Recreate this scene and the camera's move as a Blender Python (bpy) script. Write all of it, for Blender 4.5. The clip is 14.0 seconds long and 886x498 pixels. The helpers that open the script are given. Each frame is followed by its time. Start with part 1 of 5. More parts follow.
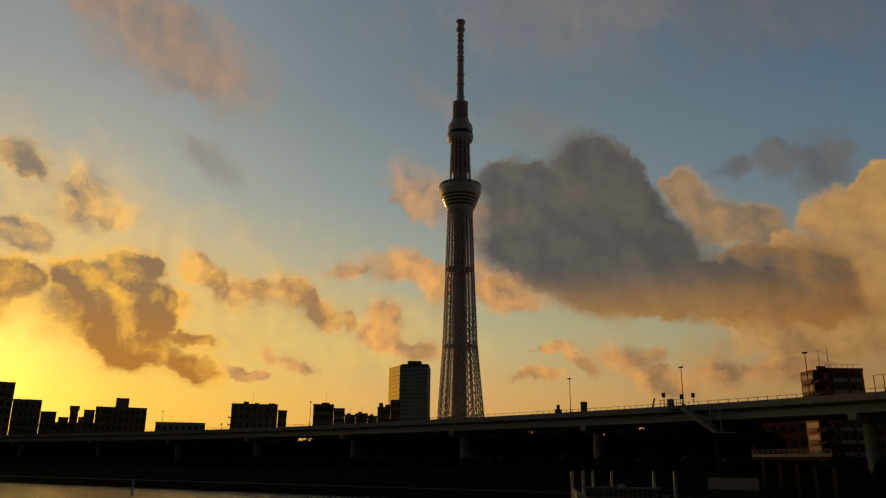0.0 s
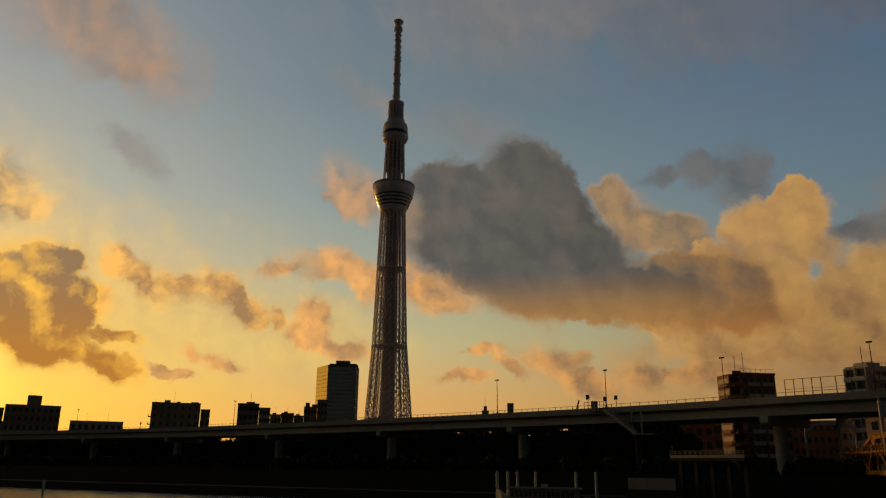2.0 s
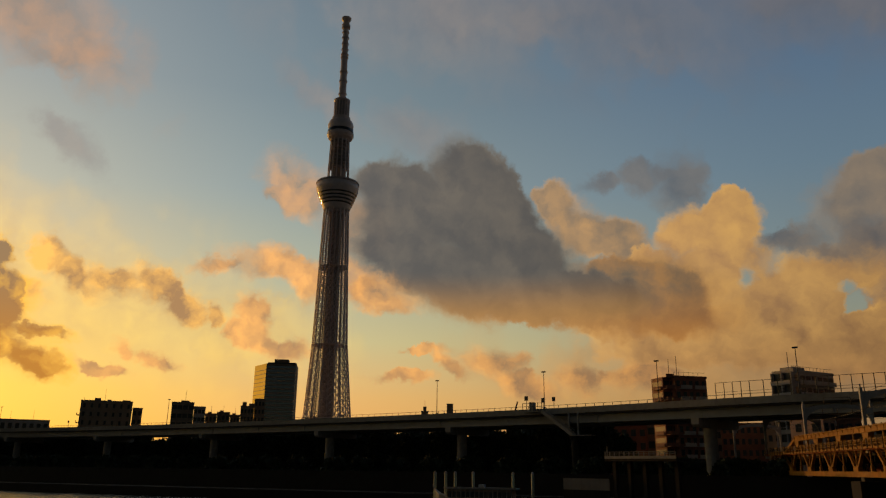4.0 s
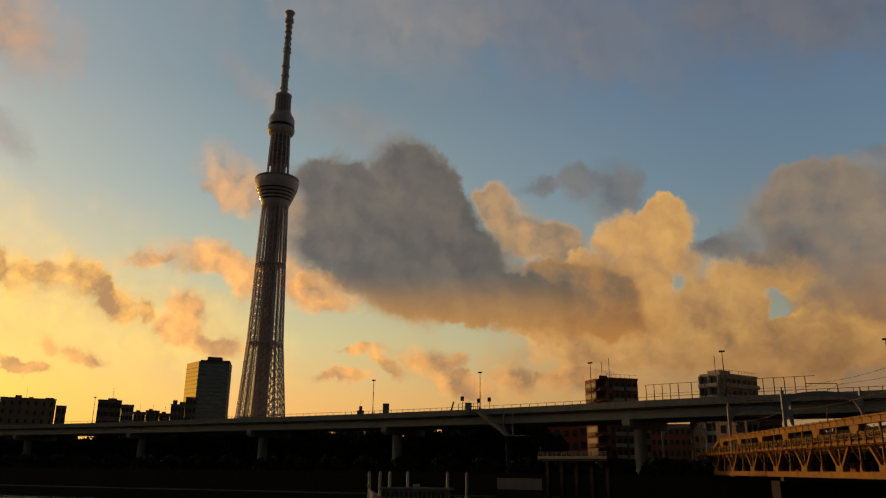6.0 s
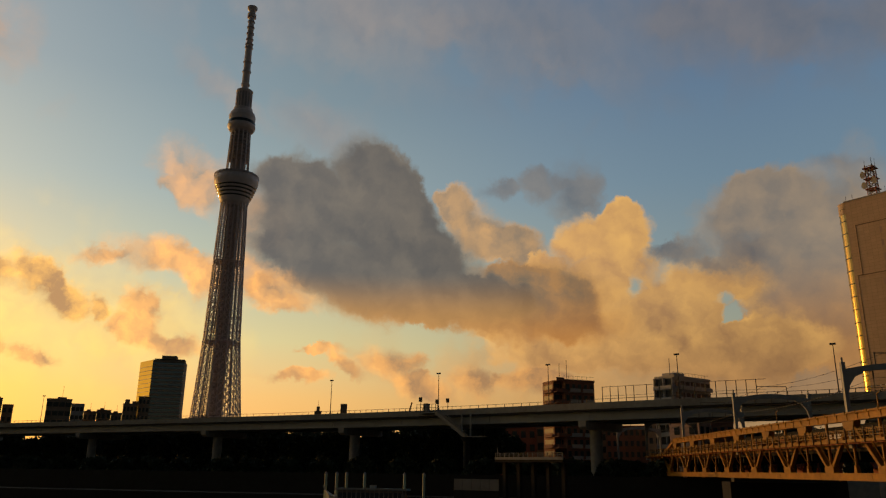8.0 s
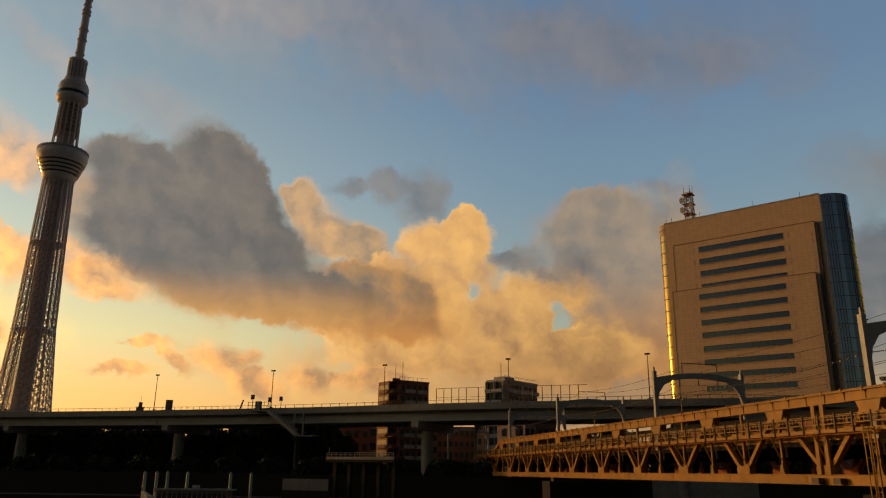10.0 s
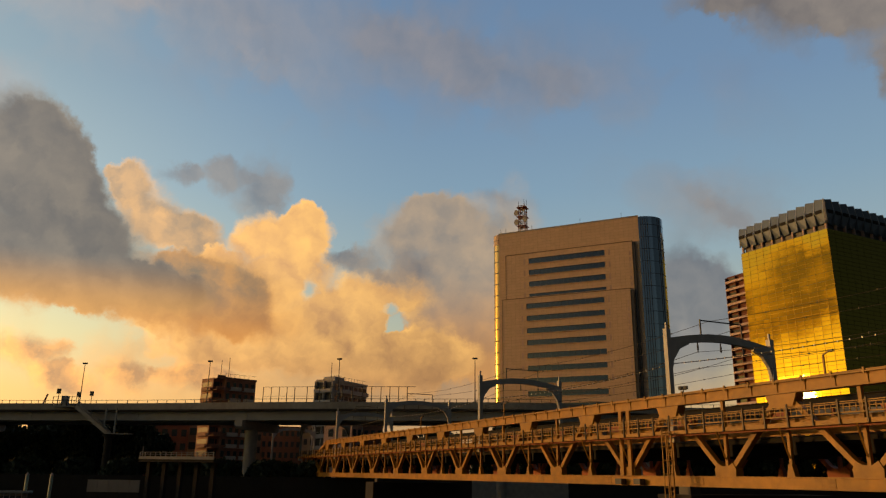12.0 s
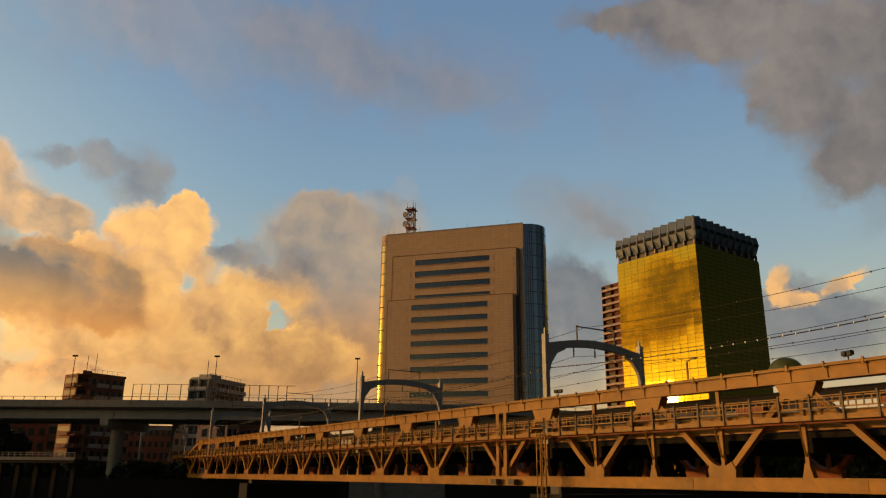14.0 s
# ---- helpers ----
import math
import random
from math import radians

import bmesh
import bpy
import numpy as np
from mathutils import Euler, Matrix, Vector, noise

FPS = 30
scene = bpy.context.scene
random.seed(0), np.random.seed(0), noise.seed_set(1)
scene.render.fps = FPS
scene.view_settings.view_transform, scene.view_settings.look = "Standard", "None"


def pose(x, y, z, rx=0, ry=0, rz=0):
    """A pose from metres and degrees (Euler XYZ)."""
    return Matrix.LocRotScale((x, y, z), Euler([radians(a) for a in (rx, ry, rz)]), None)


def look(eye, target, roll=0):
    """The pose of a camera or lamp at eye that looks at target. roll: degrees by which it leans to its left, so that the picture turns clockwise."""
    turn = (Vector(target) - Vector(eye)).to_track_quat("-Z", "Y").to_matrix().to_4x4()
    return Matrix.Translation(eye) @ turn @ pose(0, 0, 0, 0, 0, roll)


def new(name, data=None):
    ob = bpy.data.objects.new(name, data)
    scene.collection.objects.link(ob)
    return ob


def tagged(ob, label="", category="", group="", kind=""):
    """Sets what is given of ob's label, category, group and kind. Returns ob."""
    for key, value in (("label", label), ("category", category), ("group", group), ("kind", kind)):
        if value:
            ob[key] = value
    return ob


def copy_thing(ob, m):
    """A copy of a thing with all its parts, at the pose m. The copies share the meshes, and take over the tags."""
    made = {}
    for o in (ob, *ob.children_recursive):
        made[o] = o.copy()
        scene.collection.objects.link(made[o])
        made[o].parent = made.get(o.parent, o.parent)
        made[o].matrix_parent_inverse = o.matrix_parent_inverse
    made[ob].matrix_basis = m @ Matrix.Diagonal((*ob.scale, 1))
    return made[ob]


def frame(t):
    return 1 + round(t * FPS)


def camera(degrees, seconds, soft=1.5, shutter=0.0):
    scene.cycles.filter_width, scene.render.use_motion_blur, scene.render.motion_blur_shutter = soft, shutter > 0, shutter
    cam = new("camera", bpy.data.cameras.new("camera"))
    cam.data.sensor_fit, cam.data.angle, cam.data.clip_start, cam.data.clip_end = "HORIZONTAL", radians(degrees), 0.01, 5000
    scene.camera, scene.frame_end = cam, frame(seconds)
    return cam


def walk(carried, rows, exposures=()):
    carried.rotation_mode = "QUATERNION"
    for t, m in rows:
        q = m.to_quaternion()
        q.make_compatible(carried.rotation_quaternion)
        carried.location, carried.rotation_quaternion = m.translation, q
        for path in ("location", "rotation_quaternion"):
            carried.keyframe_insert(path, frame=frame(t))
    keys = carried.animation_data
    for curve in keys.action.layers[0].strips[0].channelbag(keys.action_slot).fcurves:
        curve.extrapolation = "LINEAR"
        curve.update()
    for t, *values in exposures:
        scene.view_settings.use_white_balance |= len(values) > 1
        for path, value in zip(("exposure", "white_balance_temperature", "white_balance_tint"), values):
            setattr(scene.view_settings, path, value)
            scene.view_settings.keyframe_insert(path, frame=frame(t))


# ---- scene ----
cam = camera(60.83, 14.0, soft=1.25)
EYE = 7.0
PATH = [
    (0.0, -0.011, 16.048, -0.520),
    (0.5, -1.492, 16.059, -0.538),
    (1.0, -2.669, 16.081, -0.543),
    (1.5, -3.965, 16.102, -0.553),
    (2.0, -5.388, 16.136, -0.547),
    (2.5, -6.243, 16.144, -0.550),
    (3.0, -7.564, 16.159, -0.585),
    (3.5, -8.800, 16.195, -0.551),
    (4.0, -9.893, 16.205, -0.605),
    (6.5, -15.565, 16.276, -0.593),
    (7.0, -16.249, 16.307, -0.617),
    (9.5, -25.293, 16.431, -0.650),
    (10.0, -30.044, 16.472, -0.703),
    (10.5, -34.194, 16.520, -0.787),
    (11.0, -37.651, 16.578, -0.808),
    (11.5, -40.400, 16.626, -0.807),
    (12.0, -42.784, 16.684, -0.756),
    (12.5, -44.944, 16.733, -0.729),
    (13.0, -47.012, 16.775, -0.642),
    (13.5, -49.548, 16.811, -0.664),
    (14.0, -51.649, 16.845, -0.611),
]
walk(cam, [(t, pose(0, 0, EYE, 90 + p, r, y)) for t, y, p, r in PATH],
     [(0, -1.25), (4, -0.95), (7, -0.72), (9.5, -0.48), (11, -0.19), (14, -0.05)])


# ---- sky and sun ----
def srgb(r, g, b):
    """Linear colour from 0..255 display values."""
    return tuple((v / 255 / 12.92 if v <= 10 else ((v / 255 + 0.055) / 1.055) ** 2.4) for v in (r, g, b)) + (1.0,)


SUN_RIGHT, SUN_UP = -37.0, 5.5          # degrees to the right of straight ahead, degrees above the horizon

world = bpy.data.worlds.new("dawn_sky")
scene.world = world
world.use_nodes = True
wt = world.node_tree
wt.nodes.clear()


def node(kind):
    return wt.nodes.new(kind)


def plug(value, socket):
    if isinstance(value, bpy.types.NodeSocket):
        wt.links.new(value, socket)
    else:
        socket.default_value = value


def calc(op, a, b=0.0, c=0.0, clamp=False):
    n = node("ShaderNodeMath")
    n.operation, n.use_clamp = op, clamp
    for v, s in zip((a, b, c), n.inputs):
        plug(v, s)
    return n.outputs[0]


def vcalc(op, a, b=(0, 0, 0)):
    n = node("ShaderNodeVectorMath")
    n.operation = op
    plug(a, n.inputs[0])
    if op == "SCALE":
        plug(b, n.inputs["Scale"])
    else:
        plug(b, n.inputs[1])
    return n.outputs["Value"] if op in ("LENGTH", "DISTANCE", "DOT_PRODUCT") else n.outputs[0]


def ease(value, lo, hi, to0=0.0, to1=1.0):
    n = node("ShaderNodeMapRange")
    n.interpolation_type = "SMOOTHSTEP"
    for v, s in zip((value, lo, hi, to0, to1), n.inputs):
        plug(v, s)
    return n.outputs[0]


def blend(f, a, b, how="MIX"):
    n = node("ShaderNodeMix")
    n.data_type, n.blend_type = "RGBA", how
    plug(f, n.inputs[0])
    plug(a, n.inputs[6])
    plug(b, n.inputs[7])
    return n.outputs[2]


def ramp(value, lo, hi, stops):
    n = node("ShaderNodeValToRGB")
    el = n.color_ramp.elements
    while len(el) < len(stops):
        el.new(0.5)
    for e, (at, col) in zip(el, stops):
        e.position, e.color = (at - lo) / (hi - lo), srgb(*col)
    wt.links.new(calc("DIVIDE", calc("SUBTRACT", value, lo), hi - lo), n.inputs[0])
    return n.outputs[0]


def cloud_noise(vec, scale, detail=6.0, rough=0.55, lac=2.1):
    n = node("ShaderNodeTexNoise")
    plug(vec, n.inputs["Vector"])
    n.inputs["Scale"].default_value, n.inputs["Detail"].default_value = scale, detail
    n.inputs["Roughness"].default_value, n.inputs["Lacunarity"].default_value = rough, lac
    return n


way_in = node("ShaderNodeTexCoord").outputs["Generated"]
axes = node("ShaderNodeSeparateXYZ")
wt.links.new(vcalc("NORMALIZE", way_in), axes.inputs[0])
right = calc("MULTIPLY", calc("ARCTAN2", axes.outputs[0], axes.outputs[1]), 57.2958)
up = calc("MULTIPLY", calc("ARCSINE", axes.outputs[2]), 57.2958)
flat = node("ShaderNodeCombineXYZ")
wt.links.new(right, flat.inputs[0])
wt.links.new(up, flat.inputs[1])
P0 = flat.outputs[0]

# clear sky: three columns of colour, from the glow round to the blue side
col_left = ramp(up, 0, 40, [(0, (255, 178, 36)), (5, (255, 200, 42)), (9, (250, 198, 82)), (14, (222, 192, 134)),
                            (19, (182, 178, 158)), (27, (150, 154, 152)), (38, (124, 134, 142))])
col_mid = ramp(up, 0, 40, [(0, (230, 154, 74)), (5, (224, 172, 98)), (9, (200, 184, 130)), (14, (168, 170, 146)),
                           (20, (137, 150, 150)), (27, (115, 131, 138)), (38, (98, 113, 126))])
col_right = ramp(up, 0, 40, [(0, (210, 160, 105)), (5, (205, 170, 120)), (10, (185, 188, 165)), (16, (152, 174, 182)),
                             (21, (134, 163, 184)), (28, (118, 147, 178)), (38, (106, 134, 168))])
clear = blend(ease(right, -30, 2), col_left, col_mid)
clear = blend(ease(right, 4, 46), clear, col_right)
dusk = srgb(17, 16, 16)
clear = blend(ease(up, 36, 58), clear, dusk)
clear = blend(ease(calc("ABSOLUTE", calc("ADD", right, -25)), 72, 125), clear, dusk)
clear = blend(ease(right, 88, 116), clear, dusk)
nish = node("ShaderNodeTexSky")
nish.sky_type, nish.sun_disc, nish.sun_elevation, nish.sun_rotation = "NISHITA", False, radians(SUN_UP), radians(SUN_RIGHT)
clear = blend(0.10, clear, vcalc("SCALE", nish.outputs[0], 0.12))
sun_gap = vcalc("LENGTH", vcalc("MULTIPLY", vcalc("SUBTRACT", P0, (SUN_RIGHT, SUN_UP, 0)), (0.75, 1.25, 0)))
glow = calc("POWER", ease(sun_gap, 0, 14, 1, 0), 2.0)
clear = blend(1.0, clear, vcalc("SCALE", (1.6, 1.0, 0.1), glow), "ADD")

# clouds: soft heaps, torn and shaded by noise
soft_warp = cloud_noise(P0, 0.16, 4.0, 0.55)
warp = vcalc("SCALE", vcalc("SUBTRACT", soft_warp.outputs["Color"], (0.5, 0.5, 0.5)), 1.9)
rough_warp = cloud_noise(P0, 0.55, 6.0, 0.6)
warp = vcalc("ADD", warp, vcalc("SCALE", vcalc("SUBTRACT", rough_warp.outputs["Color"], (0.5, 0.5, 0.5)), 2.1))
P1 = vcalc("ADD", P0, warp)
fine = cloud_noise(P1, 0.36, 8.0, 0.54).outputs[0]
fine_sunward = cloud_noise(vcalc("ADD", P1, (-0.75, -0.55, 0)), 0.36, 4.0, 0.45).outputs[0]
broad = cloud_noise(P0, 0.11, 3.0, 0.5).outputs[0]
wispy = ease(cloud_noise(P0, 0.17, 2.0, 0.5).outputs[0], 0.36, 0.62, 0.35, 1.5)
soft_here = cloud_noise(P1, 0.36, 4.0, 0.45).outputs[0]
relief = calc("SUBTRACT", soft_here, fine_sunward)


def turned(deg):
    """The warped sky plane, turned by so many degrees."""
    c, s_ = math.cos(radians(deg)), math.sin(radians(deg))
    n = wt.nodes.new("ShaderNodeCombineXYZ")
    wt.links.new(vcalc("DOT_PRODUCT", P1, (c, s_, 0)), n.inputs[0])
    wt.links.new(vcalc("DOT_PRODUCT", P1, (-s_, c, 0)), n.inputs[1])
    return n.outputs[0]


PLANES = {0: P1, -10: turned(-10), -20: turned(-20), -35: turned(-35), 20: turned(20)}


def heap(blobs):
    """Signed field of a union of tilted ellipses, in degrees: right, up, half width, half height, turn."""
    reach = None
    for x, y, w, h, turn in blobs:
        deg = min(PLANES, key=lambda k: abs(k - turn))
        c, s_ = math.cos(radians(deg)), math.sin(radians(deg))
        n = wt.nodes.new("ShaderNodeVectorMath")
        n.operation = "MULTIPLY_ADD"
        wt.links.new(PLANES[deg], n.inputs[0])
        n.inputs[1].default_value = (1 / w, 1 / h, 0)
        n.inputs[2].default_value = (-(x * c + y * s_) / w, -(y * c - x * s_) / h, 0)
        d = vcalc("LENGTH", n.outputs[0])
        reach = d if reach is None else calc("SMOOTH_MIN", reach, d, 0.25)
    return calc("SUBTRACT", 1.24, reach)


def cloud(sky, blobs, ragged, soft, density, dark, lit, bias=0.5, gain=3.0, rim=0.0, wide=1.2, gaps=()):
    """Lays a cloud over the sky. dark and lit are its colours away from and towards the sun; gaps are torn out of it."""
    body = heap(blobs)
    if gaps:
        body = calc("SUBTRACT", body, ease(heap(gaps), -0.8, 1.3, 0.0, 1.05))
    field = calc("ADD", body, calc("MULTIPLY", calc("SUBTRACT", fine, 0.5), ragged))
    cover = calc("MULTIPLY", ease(field, calc("MULTIPLY", wispy, -soft), calc("MULTIPLY", wispy, soft)), density)
    shade = calc("ADD", calc("MULTIPLY", relief, gain), bias)
    shade = calc("ADD", shade, calc("MULTIPLY", calc("SUBTRACT", broad, 0.5), wide))
    if rim:
        shade = calc("ADD", shade, ease(field, 0.02, 0.3, rim, -0.2 * rim))
    shade = calc("ADD", shade, 0.0, clamp=True)
    return blend(cover, sky, blend(shade, dark, lit))


VEIL = [(-18.6, 21.5, 2.2, 0.7, -35), (-0.4, 26.7, 2.6, 0.7, -35), (7.5, 25.1, 2.6, 1.1, -20),
        (25.6, 32.5, 6.0, 2.6, -20), (11.1, 33.3, 8.5, 2.4, 0), (42.8, 30.7, 11.0, 2.0, -10), (23.4, 32.7, 5.5, 2.6, -20), (52, 29.5, 3.5, 1.4, -20), (63.2, 19.0, 3.4, 1.5, -20)]
BROWN_VEIL = [(-22.5, 29.1, 5.5, 2.2, -20), (-27.0, 31.0, 4.0, 1.6, -20)]
LEFT = [
    (-24.3, 10.8, 3.3, 2.7, 0), (-26.9, 12.5, 1.6, 1.1, 0), (-22.8, 13.5, 1.9, 1.0, 0), (-22.1, 7.8, 3.5, 1.1, -10),
    (-18.6, 6.8, 1.9, 0.8, -20), (-18.4, 8.6, 1.6, 0.5, -20), (-20.6, 10.1, 1.0, 2.0, 0),
    (-30.7, 11.6, 2.0, 1.4, 0), (-33.0, 10.8, 2.5, 2.1, 0), (-36.8, 11.3, 3.4, 1.7, 0), (-40.5, 13.4, 4.2, 2.0, 0)]
LEFT_HIGH = [
    (-26.9, 17.7, 1.5, 1.6, -35), (-31.2, 19.8, 2.0, 0.7, -20), (-25.1, 16.7, 1.1, 0.6, 0),
    (-30.4, 14.9, 1.8, 1.0, -20)]
CHAIN = [
    (-18.9, 14.1, 1.0, 0.9, -35), (-16.8, 12.8, 1.9, 0.7, -35), (-14.3, 12.5, 1.7, 0.7, -10),
    (-11.1, 12.3, 1.8, 0.8, -20), (-9.2, 10.8, 1.2, 0.9, -35), (-7.5, 10.3, 0.5, 0.9, 0), (-19.6, 11.0, 0.8, 0.9, 0)]
PUFFS = [
    (-4.7, 10.9, 1.0, 1.1, 0), (-5.3, 9.3, 1.4, 0.9, 0), (-2.6, 8.5, 2.2, 0.6, -10), (-13.2, 7.6, 0.6, 0.4, -35),
    (-10.9, 7.0, 1.2, 0.3, -10), (-6.9, 14.6, 1.8, 0.4, 20), (-3.0, 14.4, 2.4, 0.9, -10),
    (-0.5, 13.1, 1.5, 0.9, -20), (4.2, 12.9, 1.7, 1.1, -10), (5.5, 12.1, 1.6, 0.7, -20), (10.0, 7.5, 1.5, 0.5, -35),
    (13.6, 7.6, 2.1, 0.8, 0), (15.8, 6.2, 2.1, 0.7, -20), (20.5, 6.5, 1.7, 0.7, 0), (24.7, 6.5, 2.3, 0.8, 0),
    (6.9, 6.5, 1.6, 0.4, 0), (8.3, 8.6, 1.5, 0.3, 0),
    (-14.6, 6.3, 1.5, 0.4, -10)]
HAZE = [
    (-1.9, 20.3, 2.1, 1.5, -20), (-3.1, 20.2, 1.2, 0.8, 0), (3.4, 17.7, 1.7, 1.7, 0), (2.4, 14.1, 1.9, 1.2, 0)]
BIG = [
    (11.5, 22.2, 2.7, 1.8, 0), (13.6, 20.3, 2.4, 1.9, -35), (6.7, 20.9, 3.7, 1.6, 0), (9.5, 18.8, 5.9, 2.7, 0),
    (13.6, 18.0, 3.8, 2.6, -35), (16.6, 15.8, 3.3, 1.9, -35), (12.2, 15.0, 6.6, 1.9, 0), (6.8, 16.6, 3.4, 1.7, 0),
    (14.8, 13.0, 6.1, 1.1, 0), (19.6, 13.6, 2.4, 0.8, -20), (14.5, 12.6, 7.0, 1.7, -10), (20.5, 12.6, 4.0, 1.5, -10), (9.0, 14.2, 4.5, 2.0, -20)]
TAIL = [
    (26.7, 12.9, 2.8, 1.7, -20), (23.8, 13.4, 3.3, 1.5, -10), (21.2, 11.6, 5.9, 1.3, -10), (19.1, 11.1, 4.7, 0.9, -10),
    (25.3, 10.9, 4.4, 1.2, 0), (14.8, 11.3, 3.0, 0.7, -10)]
TAN = [
    (18.8, 19.4, 1.4, 1.3, -35), (20.4, 17.6, 2.2, 1.5, -35), (23.0, 16.7, 2.1, 1.3, -20), (18.1, 20.4, 1.1, 0.8, 0)]
BANK = [
    (31.4, 18.2, 1.2, 1.1, 0), (30.8, 16.8, 2.3, 1.6, 0), (28.3, 16.6, 1.9, 1.1, 0), (25.6, 15.3, 1.6, 0.7, 0),
    (30.3, 14.4, 3.3, 1.7, 0), (31.7, 11.6, 4.1, 2.5, 0), (35.0, 12.4, 2.0, 1.5, 0), (37.4, 13.1, 3.1, 1.5, 0),
    (36.0, 10.0, 4.2, 2.0, 0), (31.9, 8.5, 8.8, 1.4, 0), (25.4, 9.5, 3.8, 1.0, -10), (39.2, 8.2, 4.7, 1.9, 0),
    (22.4, 9.7, 2.6, 0.7, -10)]
BANK_GREY = [
    (42.2, 18.7, 2.8, 1.6, 0), (40.0, 17.6, 2.3, 1.5, 0), (44.1, 16.4, 3.2, 3.0, 0), (42.4, 13.8, 3.9, 1.9, 0),
    (42.7, 10.3, 3.8, 3.0, 0), (46.6, 11.5, 2.9, 4.4, 0), (47.5, 15.9, 2.0, 3.7, 0)]
GAP = [
    (32.2, 13.2, 0.6, 1.1, 0), (38.4, 12.3, 0.5, 0.6, -35), (39.0, 11.1, 0.6, 0.8, -35)]
SMOKE = [
    (28.3, 20.1, 1.5, 1.6, 0), (25.2, 21.1, 1.2, 0.8, 0), (22.7, 20.9, 1.2, 0.4, 0), (27.6, 21.2, 1.8, 0.5, 0)]
BRUISE = [
    (35.5, 15.7, 1.8, 0.7, 0), (40.0, 15.3, 1.4, 0.9, 0), (38.0, 14.9, 2.0, 0.4, -10)]
BANK_FAR = [
    (61.0, 13.7, 1.8, 2.2, 0), (62.2, 11.2, 2.3, 3.2, 0), (59.8, 11.3, 2.4, 3.7, 0), (78.4, 10.2, 4.2, 2.1, 0),
    (76.7, 10.9, 2.1, 2.3, 0)]
BANK_EDGE = [
    (80.1, 13.0, 1.2, 0.4, 20), (75.9, 13.3, 0.7, 0.9, 0), (76.8, 12.1, 1.3, 0.5, 0)]
ROOF = [
    (74.8, 31.2, 7.5, 2.2, -10), (71.1, 32.9, 6.6, 1.1, 0), (79.4, 26.1, 4.1, 2.8, -35), (82.0, 21.0, 2.4, 2.4, -35),
    (86.2, 23.8, 3.9, 5.6, 0), (85.0, 28.5, 6.8, 3.1, 0)]
WISP = [
    (47.3, 20.5, 1.6, 0.4, -10), (63.5, 19.1, 1.7, 0.5, -35), (64.8, 18.0, 0.9, 0.6, -35)]

WARM_VEIL = [(-24, 12.0, 8.0, 3.4, 0), (-14, 10.8, 7.0, 2.6, -10), (-4.5, 9.4, 4.6, 2.4, 0), (-36, 11.0, 9.0, 4.0, 0), (-28, 17.2, 5.0, 2.6, -20)]
LOW_HAZE = [(36.0, 7.0, 13.0, 3.0, 0), (45.0, 8.0, 8.0, 4.0, 0), (28.0, 8.6, 6.0, 2.0, -10)]
sky = cloud(clear, VEIL, 1.0, 1.3, 0.55, srgb(118, 116, 120), srgb(164, 146, 132), 0.5, 1.0)
sky = cloud(sky, BROWN_VEIL, 0.9, 0.9, 0.75, srgb(134, 122, 112), srgb(196, 146, 106), 0.45, 1.6)
sky = cloud(sky, WARM_VEIL, 1.1, 1.1, 0.45, srgb(206, 160, 92), srgb(255, 206, 96), 0.55, 2.4)
sky = cloud(sky, LOW_HAZE, 0.8, 0.9, 0.78, blend(ease(right, 26, 44), srgb(196, 146, 90), srgb(152, 118, 90)), blend(ease(right, 26, 44), srgb(236, 176, 102), srgb(190, 146, 104)), 0.5, 1.4, 0.0, 1.2, GAP)
sky = cloud(sky, WISP, 1.0, 0.9, 0.6, srgb(124, 124, 128), srgb(154, 146, 140), 0.4, 1.0)
sky = cloud(sky, ROOF, 0.6, 0.5, 0.93, srgb(110, 104, 102), srgb(150, 138, 126), 0.38, 1.2)
sky = cloud(sky, BANK_FAR, 0.6, 0.5, 0.92, srgb(112, 116, 122), srgb(150, 146, 142), 0.3, 1.2)
sky = cloud(sky, BANK_EDGE, 0.8, 0.45, 0.9, srgb(176, 146, 118), srgb(246, 188, 118), 0.6)
grey_lit = blend(ease(up, 8, 16), srgb(218, 156, 90), srgb(192, 166, 136))
sky = cloud(sky, BANK_GREY, 0.75, 0.5, 0.95, blend(ease(up, 7, 15), srgb(176, 128, 82), srgb(142, 134, 126)), grey_lit, 0.5, 1.4, 0.2, 0.8, GAP)
sky = cloud(sky, SMOKE, 1.3, 0.8, 0.72, srgb(112, 110, 112), srgb(152, 140, 128), 0.35, 1.6)
sky = cloud(sky, TAN, 0.6, 0.4, 0.95, srgb(152, 130, 106), srgb(220, 170, 112), 0.4, 2.0, 0.3, 0.7)
bank_lit = blend(ease(up, 5.5, 11), srgb(206, 152, 94), srgb(252, 194, 112))
bank_dark = blend(ease(up, 6, 16), srgb(164, 122, 82), srgb(206, 156, 104))
sky = cloud(sky, BANK, 0.75, 0.36, 0.97, bank_dark, bank_lit, 0.5, 1.9, 0.25, 1.0, GAP)
sky = cloud(sky, BRUISE, 1.2, 0.7, 0.82, srgb(108, 108, 112), srgb(166, 144, 122), 0.28, 1.8)
tail_dark = blend(ease(up, 8.5, 14), srgb(188, 126, 66), srgb(126, 108, 88))
sky = cloud(sky, TAIL, 0.7, 0.5, 0.95, tail_dark, srgb(214, 152, 84), 0.26, 1.4, 0.2, 0.6)
sky = cloud(sky, HAZE, 0.9, 0.7, 0.78, srgb(150, 128, 106), srgb(232, 166, 100), 0.45, 2.4)
big_dark = blend(ease(up, 10.6, 14.6), srgb(168, 126, 78), srgb(92, 89, 86))
